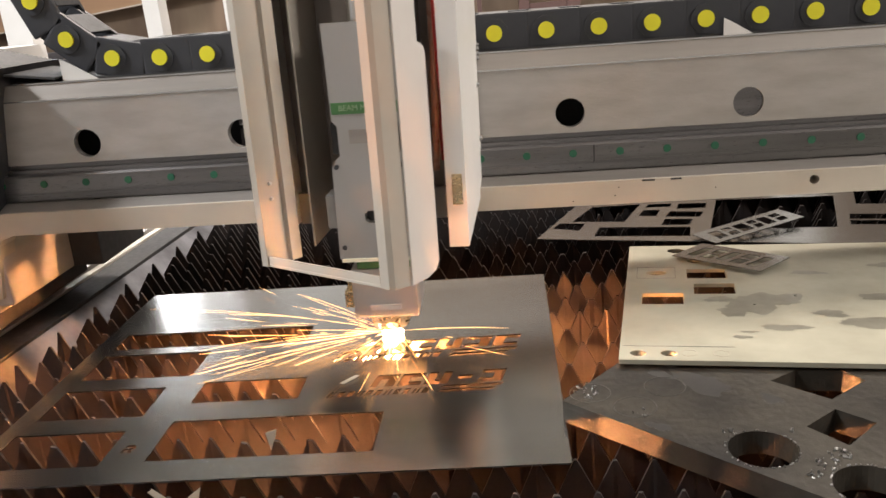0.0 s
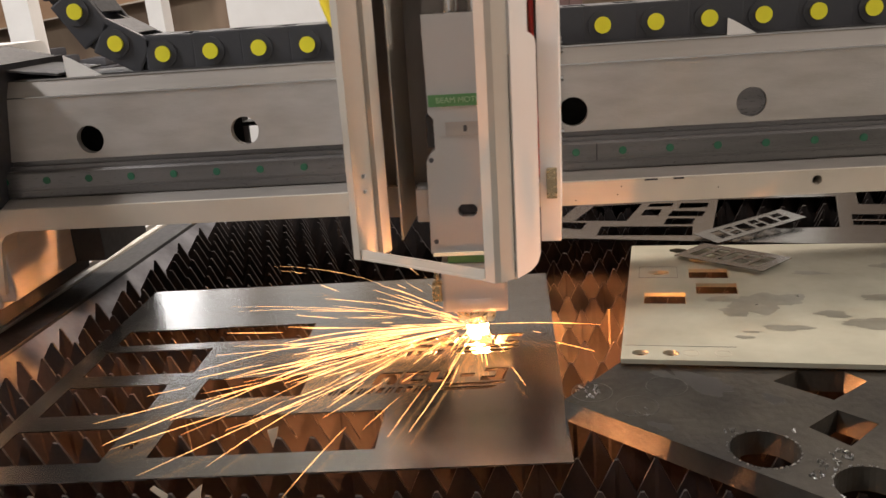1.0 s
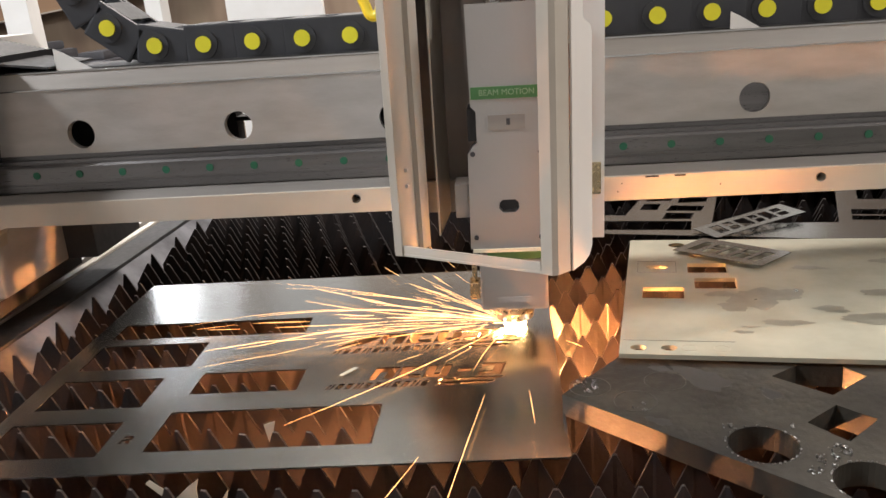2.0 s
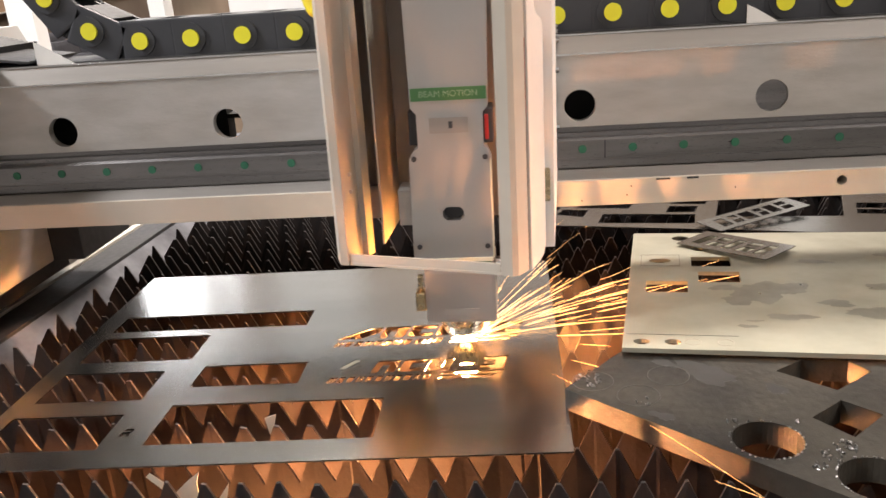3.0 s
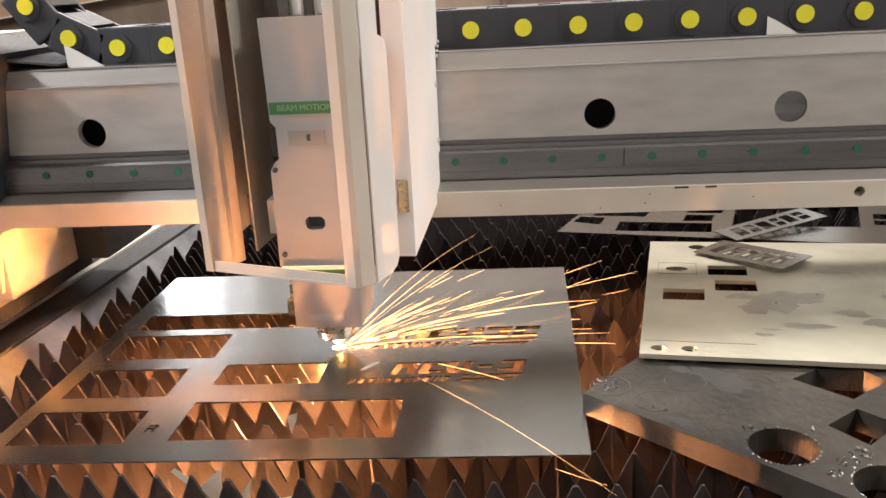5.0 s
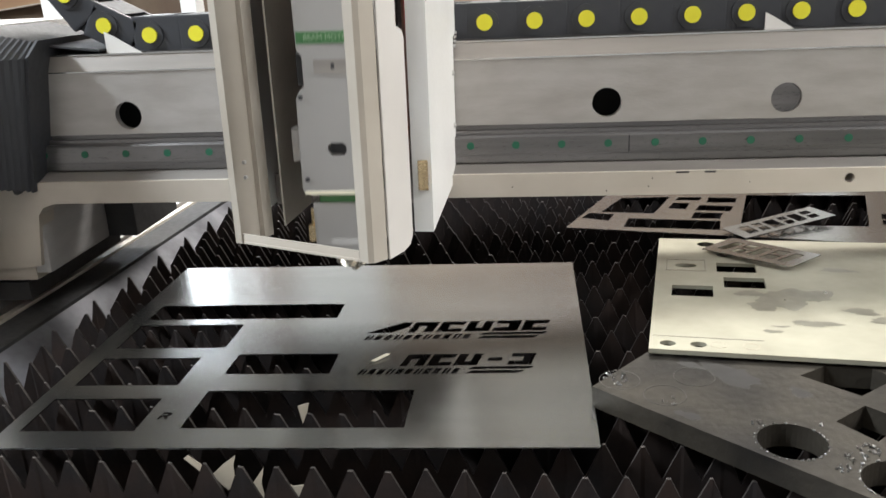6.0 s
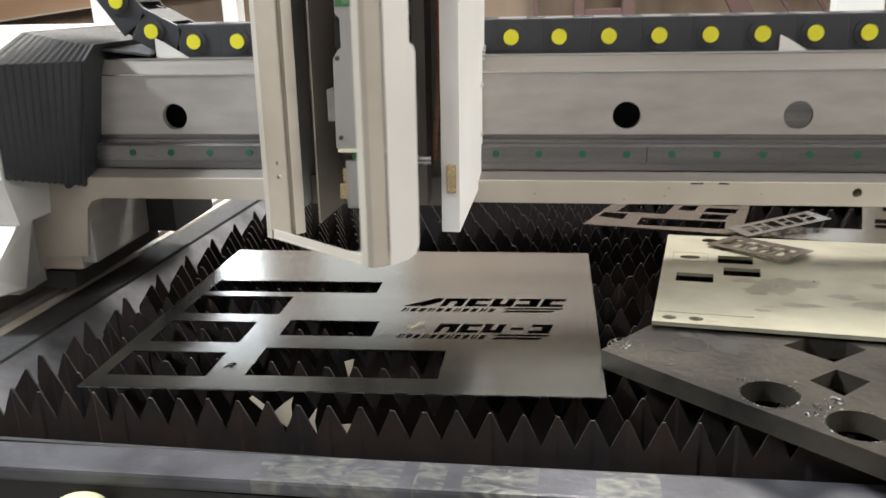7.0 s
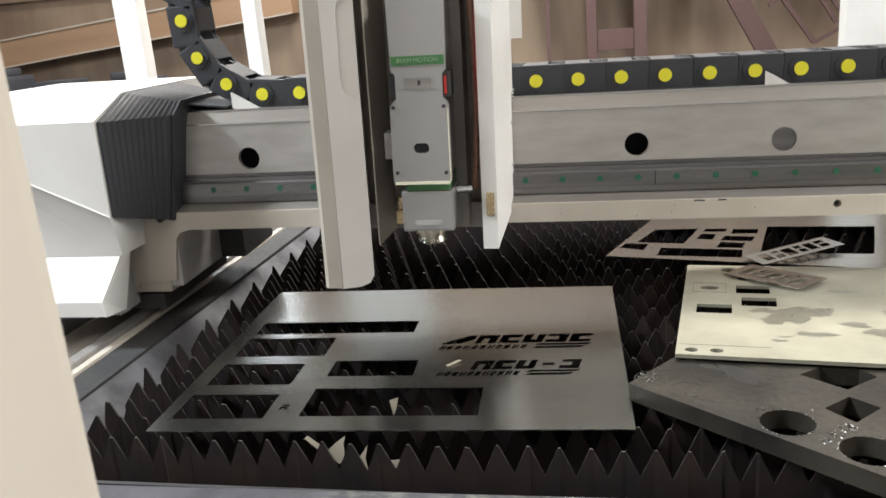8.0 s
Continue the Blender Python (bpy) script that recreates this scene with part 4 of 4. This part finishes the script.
bmesh.ops.transform(plate_bm, matrix=Matrix.Translation((0, -0.186, 0)) @ pose(0, 0, 0, 90, 0, 0), verts=plate_bm.verts)
cpart("front_plate", plate_bm, HEADGREY, head, "grey anodised front plate with an oval window")
cpart("window", boxes((-0.0125, 0.0085, -0.1875, -0.1862, 1.058, 1.073)), INK, head)
cpart("label_band", boxes((-0.0395, 0.0375, -0.2012, -0.2002, 1.1855, 1.1985)), GREEN, head, "green label band with pale lettering")
cpart("sticker", boxes((-0.022, 0.018, -0.2012, -0.2002, 1.152, 1.168)), ALU_DULL, head)
cpart("sticker_mark", boxes((-0.002, 0.002, -0.2016, -0.2013, 1.157, 1.164)), INK, head)
txt = bpy.data.curves.new("label_text", "FONT")
txt.body, txt.size, txt.align_x, txt.align_y, txt.extrude = "BEAM MOTION", 0.0088, "CENTER", "CENTER", 0.0002
tob = bpy.data.objects.new("label_text", txt)
scene.collection.objects.link(tob)
tme = bpy.data.meshes.new_from_object(tob.evaluated_get(bpy.context.evaluated_depsgraph_get()))
bpy.data.objects.remove(tob)
tbm = bmesh.new()
tbm.from_mesh(tme)
bmesh.ops.transform(tbm, matrix=Matrix.Translation((-0.001, -0.2015, 1.192)) @ pose(0, 0, 0, 90, 0, 0), verts=tbm.verts)
cpart("label_text", tbm, PALE, head, "pale printed lettering")
for x, z in ((-0.040, 1.030), (0.033, 1.029), (-0.040, 1.126), (0.034, 1.126)):
    cpart("screw", rod(x, -0.2008, z, "y", 0.0028, 0.003, 12), INK, head)
for x in (-0.039, 0.037):
    cpart("clasp", boxes((x - 0.006, x + 0.006, -0.19, -0.15, 1.138, 1.174), bevel=0.002), BLACK, head, "black side clasp")
cpart("warning_tab", boxes((0.0345, 0.0385, -0.1925, -0.1895, 1.142, 1.168), bevel=0.001), REDHOSE, head, "small red plastic tab")
for x in (-0.012, 0.014):
    cpart("connector", rod(x, -0.15, 1.295, "z", 0.009, 0.028, 18), CHROME, head, "chrome cable connector")
    cpart("connector_sleeve", rod(x, -0.15, 1.322, "z", 0.0075, 0.03, 18), BLACK, head)
    hose("cable", [(x, -0.15, 1.33), (x - 0.004, -0.145, 1.40), (x + 0.01, -0.12, 1.70)], 0.005, GREEN if x < 0 else CLEARHOSE, head)
cpart("band", boxes((-0.029, 0.036, -0.197, -0.11, 1.001, 1.0155), bevel=0.002), GREEN, head, "green anodised spacer")
cpart("edge_strip", boxes((-0.0445, 0.0385, -0.2016, -0.1997, 1.0118, 1.0158)), PALESTRIP, head, "pale cream strip under the front plate")
cpart("edge_strip", boxes((0.0385, 0.0402, -0.2012, -0.1997, 1.0159, 1.124)), PALESTRIP, head, "pale cream strip beside the front plate")
cpart("sensor_block", boxes((-0.038, 0.040, -0.196, -0.115, 0.938, 1.0005), bevel=0.004), HEADGREY, head, "grey sensor block above the nozzle")
cpart("block_mark", boxes((-0.018, 0.02, -0.1968, -0.1961, 0.948, 0.955)), GREYPAINT, head)
cpart("side_fitting", boxes((-0.052, -0.040, -0.175, -0.155, 0.944, 0.966), (-0.049, -0.043, -0.169, -0.161, 0.966, 0.985), bevel=0.002), BRASS, head, "small brass side fitting")
cpart("side_fitting", rod(0.052, -0.15, 0.992, "x", 0.007, 0.026, 14), CHROME, head)
cpart("side_block", boxes((-0.064, -0.048, -0.17, -0.13, 1.045, 1.085), bevel=0.002), GREYPAINT, head)
noz = bmesh.new()
tube(noz, Matrix.Translation((0, -0.157, 0.9325)), 0.0255, 0.0255, 0.012, 40)
tube(noz, Matrix.Translation((0, -0.157, 0.9255)), 0.0238, 0.0238, 0.002, 40, False)
tube(noz, Matrix.Translation((0, -0.157, 0.9195)), 0.0225, 0.0250, 0.010, 40, False)
tube(noz, Matrix.Translation((0, -0.157, 0.9120)), 0.0135, 0.0225, 0.005, 40, False)
cpart("nozzle_ring", noz, NOZZLE, head, "polished steel nozzle holder with a brass tint", smooth=False)
tip = bmesh.new()
tube(tip, Matrix.Translation((0, -0.157, 0.9065)), 0.004, 0.0125, 0.006, 32, False)
cpart("nozzle_tip", tip, BRASS, head, smooth=True)

HINGE = (-0.135, -0.175)
at = (HINGE[0], HINGE[1], CZ)
left_line = [(-0.135, -0.175), (-0.131, -0.196), (-0.124, -0.215), (-0.115, -0.217), (-0.104, -0.189), (-0.098, -0.190), (-0.093, -0.176)]
cover = cpart("hinged_cover", extrude_profile(folded(left_line, 0.0022), 1.017, 1.75), COVERSHADE, carriage, "cream folded sheet-metal cover frame on a hinge", at=at)
cpart("front_post", extrude_profile(folded([(0.051, -0.242), (0.048, -0.2575), (0.060, -0.2625), (0.066, -0.2600), (0.0765, -0.2445)], 0.0022), 1.017, 1.75), COVERSHADE, cover, "cream front post", at=at)
outline = [(0.0, 1.017), (0.024, 1.019), (0.036, 1.024), (0.0415, 1.034), (0.0415, 1.252), (0.0395, 1.259), (0.034, 1.263), (0.026, 1.266), (0.021, 1.272), (0.019, 1.282), (0.019, 1.365), (0.022, 1.376), (0.029, 1.381), (0.0415, 1.385), (0.0415, 1.75), (0.0, 1.75)]
sb = prism(outline, [], 0, 0.0022)
turn = math.degrees(math.atan2(0.039, 0.016))
bmesh.ops.transform(sb, matrix=Matrix.Translation((0.0772, -0.2438, 0)) @ pose(0, 0, 0, 0, 0, turn) @ pose(0, 0, 0, 90, 0, 0), verts=sb.verts)
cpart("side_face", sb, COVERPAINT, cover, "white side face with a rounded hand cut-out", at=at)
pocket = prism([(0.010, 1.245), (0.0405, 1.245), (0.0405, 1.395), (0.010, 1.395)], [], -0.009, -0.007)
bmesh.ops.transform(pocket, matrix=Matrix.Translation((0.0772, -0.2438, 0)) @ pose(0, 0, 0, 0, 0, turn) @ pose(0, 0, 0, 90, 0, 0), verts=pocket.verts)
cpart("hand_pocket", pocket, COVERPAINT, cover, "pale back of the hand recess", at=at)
cpart("sill", prism([(-0.123, -0.2135), (0.060, -0.2605), (0.066, -0.258), (0.074, -0.246), (-0.119, -0.199)], [], 1.017, 1.0195), CREAM, cover, "cream bottom sill", at=at)
cpart("sill_lip", prism([(-0.114, -0.2155), (0.047, -0.2565), (0.0475, -0.2545), (-0.1135, -0.2135)], [], 1.0196, 1.029), CREAM, cover, at=at)
for z in (1.095, 1.113):
    cpart("rivet", rod(-0.1085, -0.2025, z, "y", 0.0022, 0.004, 10), GREYPAINT, cover, at=at)

# ---------------------------------------------------------------- cutting fire
fire = tagged(empty("cutting_flame"), "white-hot glowing cutting point with a molten jet under the nozzle", "flame")
bm = bmesh.new()
bmesh.ops.create_uvsphere(bm, u_segments=20, v_segments=10, radius=0.0105, matrix=Matrix.Diagonal((1.3, 1, 0.5, 1)))
part("flame_core", bm, MELT, fire, smooth=True)
bm = bmesh.new()
bmesh.ops.create_uvsphere(bm, u_segments=16, v_segments=10, radius=1, matrix=Matrix.Translation((0, 0.046, -0.05)) @ Matrix.Diagonal((0.008, 0.008, 0.025, 1)))
part("molten_jet", bm, JET, fire, smooth=True)
bm = bmesh.new()
bmesh.ops.create_uvsphere(bm, u_segments=16, v_segments=10, radius=1, matrix=Matrix.Translation((0, -0.030, -0.02)) @ Matrix.Diagonal((0.014, 0.006, 0.008, 1)))
part("molten_jet", bm, SLAGJET, fire, smooth=True)
rnd = random.Random(77)
for k in range(8):
    bm = bmesh.new()
    spot = Matrix.Translation((rnd.uniform(-0.022, 0.02), rnd.uniform(-0.022, -0.004), rnd.uniform(-0.05, -0.02)))
    bmesh.ops.create_icosphere(bm, subdivisions=2, radius=rnd.uniform(0.0015, 0.0035), matrix=spot @ Matrix.Diagonal((1.5, 0.8, 1.2, 1)))
    part("molten_drop", bm, DROP, fire, smooth=True)


# hidden emitters under the sheet, added in the gaps between the slats to light them
slat_glow = tagged(empty("flying_slag"), "unseen glowing drops added between the slats to light them", "molten slag")
rnd = random.Random(31)
for dx, row, size in ((-0.24, 7, 0.9), (-0.17, 4, 1.1), (-0.27, 5, 1.0), (-0.14, 6, 0.9), (-0.08, 3, 1.0), (0.06, 2, 1.0), (0.15, 3, 1.0), (0.19, 5, 0.9), (0.20, 7, 0.9), (0.075, 5, 1.9), (0.05, 4, 1.5)):
    bm = bmesh.new()
    y = 0.05 * row - 0.0065 - 0.052 * (0.1 + dx) - 0.244
    bmesh.ops.create_icosphere(bm, subdivisions=2, radius=0.003 * size, matrix=Matrix.Translation((dx, y, -0.085 - 0.012 * rnd.random())) @ Matrix.Diagonal((1.8, 0.8, 1.0, 1)))
    part("slag_drop", bm, SLATFILL, slat_glow, smooth=True)
# stronger unseen emitters below the slats, added for the broad orange underglow
deep_glow = tagged(empty("falling_slag"), "unseen glowing drops added under the slats to light them", "molten slag")
for i in range(4):
    for j in range(1 if i > 1 else 0, (2, 3, 4, 4)[i]):
        bm = bmesh.new()
        spot = Vector((-0.19 + 0.125 * i + rnd.uniform(-0.03, 0.03), -0.245 + 0.125 * j + rnd.uniform(-0.02, 0.02), -0.18 - 0.03 * rnd.random()))
        bmesh.ops.create_icosphere(bm, subdivisions=2, radius=0.003, matrix=Matrix.Translation(spot) @ Matrix.Diagonal((1.0, 0.9, 1.6, 1)))
        part("slag_drop", bm, DEEPFILL, deep_glow, smooth=True)


def spray_mesh(seed, count, reach, spread, lift, thick, start=0.0):
    """A fan of thin curved tapering streaks that leave one point along +x."""
    rnd = random.Random(seed)
    bm = bmesh.new()
    for _ in range(count):
        a = rnd.gauss(0, spread)
        bend = rnd.gauss(0, 0.35)
        e = abs(rnd.gauss(lift, lift * 0.8))
        far_end = reach * rnd.uniform(0.25, 1.0) ** 1.2
        near = far_end * (rnd.uniform(start, 0.7) if rnd.random() < 0.35 else rnd.uniform(0.6, 0.92))
        w = thick * rnd.uniform(0.2, 0.55)
        rings = []
        steps = 6
        for k in range(steps + 1):
            d = near + (far_end - near) * k / steps
            z = d * math.sin(e) - 0.35 * d * d * 1.2
            b = a + bend * d
            c = Vector((d * math.cos(b) * math.cos(e), d * math.sin(b) * math.cos(e), max(z, 0.002)))
            side = Vector((-math.sin(a), math.cos(a), 0))
            r = w * math.sin(math.pi * (0.08 + 0.88 * k / steps)) ** 0.6
            rings.append([bm.verts.new(c + side * r), bm.verts.new(c + Vector((0, 0, r))), bm.verts.new(c - side * r), bm.verts.new(c - Vector((0, 0, r)))])
        for p, q in zip(rings, rings[1:]):
            for j in range(4):
                bm.faces.new((p[j], p[(j + 1) % 4], q[(j + 1) % 4], q[j]))
    return bm


Spray = namedtuple("Spray", "ob turn_a turn_b jitter seed weak_a weak_b")
sprays = []
for k, (count, reach, spread, lift, thick, ta, tb, jit, wa, wb) in enumerate((
        (34, 0.07, 0.5, 0.2, 0.0007, 195, 28, 10, 0, 0),
        (34, 0.26, 0.2, 0.10, 0.0006, 191, 36, 7, 1, 1),
        (26, 0.42, 0.2, 0.07, 0.0006, 197, 24, 8, 3, 2),
        (18, 0.32, 0.3, 0.16, 0.0005, 180, 48, 10, 2, 1),
        (20, 0.19, 1.0, 0.10, 0.0006, 262, 30, 12, 1, 4),
        (30, 0.46, 0.2, 0.07, 0.0007, 208, 30, 8, 3, 4),
        (22, 0.34, 0.34, 0.07, 0.0006, 228, 30, 10, 3, 4),
        (14, 0.16, 0.5, 0.45, 0.0005, 160, 70, 12, 3, 2),
        (12, 0.5, 0.7, 0.08, 0.0005, 212, 20, 25, 3, 3))):
    ob = part("spark_spray", spray_mesh(50 + k, count, reach, spread, lift, thick), STREAK)
    tagged(ob, "fan of glowing orange spark streaks flying from the cut", "sparks", "sparks", "stuff")
    sprays.append(Spray(ob, ta, tb, jit, k, wa, wb))


# ---------------------------------------------------------------- what moves
def between(rows, t):
    if t <= rows[0][0]:
        return rows[0][1]
    for (a, va), (b, vb) in zip(rows, rows[1:]):
        if t <= b:
            return va + (vb - va) * (t - a) / (b - a)
    return rows[-1][1]


HEAD_X = [(0, 0.407), (0.5, 0.46), (1.0, 0.512), (1.5, 0.563), (1.65, 0.566), (1.9, 0.564), (2.3, 0.553), (2.8, 0.519), (3.0, 0.499), (3.5, 0.447), (4.0, 0.394), (4.5, 0.342), (4.7, 0.328), (5.0, 0.324), (8.0, 0.324)]
BEAM_Y = [(0, 0.466), (1.7, 0.467), (2.1, 0.445), (2.5, 0.41), (2.8, 0.401), (5.0, 0.401), (5.4, 0.43), (5.8, 0.467), (6.0, 0.467), (6.2, 0.456), (6.5, 0.429), (6.8, 0.395), (7.0, 0.394), (7.4, 0.394), (7.5, 0.401), (7.6, 0.42), (7.8, 0.469), (7.9, 0.502), (8.0, 0.523)]
HEAD_Z = [(0, 0), (5.6, 0), (5.8, 0.012), (6.0, 0.06), (6.2, 0.1), (6.35, 0.113), (8, 0.114)]
COVER = [(0, -16.8), (0.5, -17), (1.0, -16), (1.5, -15.2), (1.8, -14), (2.3, -7), (2.8, -0.8), (3.5, -0.5), (4.7, -0.8), (5.2, -5.5), (5.8, -9.8), (6.0, -8.6), (6.2, -4), (6.35, 0.5), (6.5, 1.5), (6.65, -2), (6.8, -7.5), (7.0, -20.8), (7.1, -27.5), (7.3, -36), (7.5, -42.8), (7.6, -46), (7.8, -53.5), (7.9, -56.5), (8.0, -58.5)]
LIFT = [(0, 0), (7.0, 0), (7.3, 0.005), (7.5, 0.009), (8.0, 0.012)]
TIMES = sorted({t for rows in (HEAD_X, BEAM_Y, HEAD_Z, COVER) for t, _ in rows})
OFF = 5.2


def gantry_pose(t):
    return pose(PIV.x, between(BEAM_Y, t), PIV.z, 0, 1.19, 0)


def carriage_pose(t, dz=0.0):
    x = between(HEAD_X, t)
    return pose(x, between(BEAM_Y, t), CZ - 0.0208 * (x - PIV.x) + 0.002 + dz, 0, 1.6, 0)


def motions():
    walk(gantry, [(t, gantry_pose(t)) for t in TIMES])
    walk(chain, [(t, gantry_pose(t)) for t in TIMES])
    walk(carriage, [(t, carriage_pose(t)) for t in TIMES])
    walk(head, [(t, pose(0, 0, between(HEAD_Z, t))) for t in TIMES])
    walk(cover, [(t, pose(HINGE[0], HINGE[1], between(LIFT, t), 0, 0, between(COVER, t))) for t in TIMES])
    steps = [k * 0.25 for k in range(33)]
    for k, ob in enumerate(links):
        walk(ob, [(t, chain_pose(k, t)) for t in steps])

    def cut(t):
        return Vector((between(HEAD_X, t) - 0.006, between(BEAM_Y, t) - 0.157, 0.9045 if t < 2.3 else 0.8962))

    # the flame goes out: it sinks under the tray's floor
    rows = []
    for t in sorted({*TIMES, 5.15, 5.25} - {5.2, 5.3, 5.4}):
        p = cut(min(t, OFF))
        rows.append((t, pose(p.x, p.y, p.z if t < OFF else 0.45)))
    walk(fire, rows)
    fall = [(t, cut(min(t, OFF))) for t in sorted({*TIMES, 5.1, 5.3} - {5.0, 5.6})]
    walk(slat_glow, [(t, pose(p.x, p.y, p.z if t < OFF else 0.58)) for t, p in fall])
    deep = ((0, -0.06), (1.7, -0.07), (2.8, 0.0))
    walk(deep_glow, [(t, pose(p.x, p.y, p.z + between(deep, t) if t < OFF else 0.66)) for t, p in fall])
    lively = [(0, 0.75), (0.3, 1), (1.2, 1), (1.4, 0.4), (1.6, 0.4), (1.7, 1), (2.8, 1), (3.2, 0.9), (3.5, 0.6), (3.8, 0.4), (4.1, 0.4), (4.3, 0.8), (4.7, 1)]
    for s in sprays:
        rnd = random.Random(900 + s.seed)
        rows = []
        for n in range(81):
            t = n / 10
            p = cut(min(t, OFF))
            swing = min(1, max(0, (t - 1.9) / 0.8))
            base = s.turn_a + (s.turn_b + (360 if s.turn_a - s.turn_b > 180 else 0) - s.turn_a) * swing
            z = p.z + 0.001
            weak = s.weak_a if t < 2 else s.weak_b
            if weak and between(lively, t) < 0.3 + 0.2 * weak or t > OFF:
                z = 0.5
            turn = base + rnd.uniform(-s.jitter, s.jitter) * 0.6
            for dt in (-0.03, 0.03):
                q = cut(min(t + dt, OFF))
                rows.append((min(8, max(0, t + dt)), pose(q.x, q.y, z, 0, 0, turn)))
        rows = [rows[0]] + rows[2:-1] if rows[0][0] == rows[1][0] else rows
        walk(s.ob, rows)


motions()
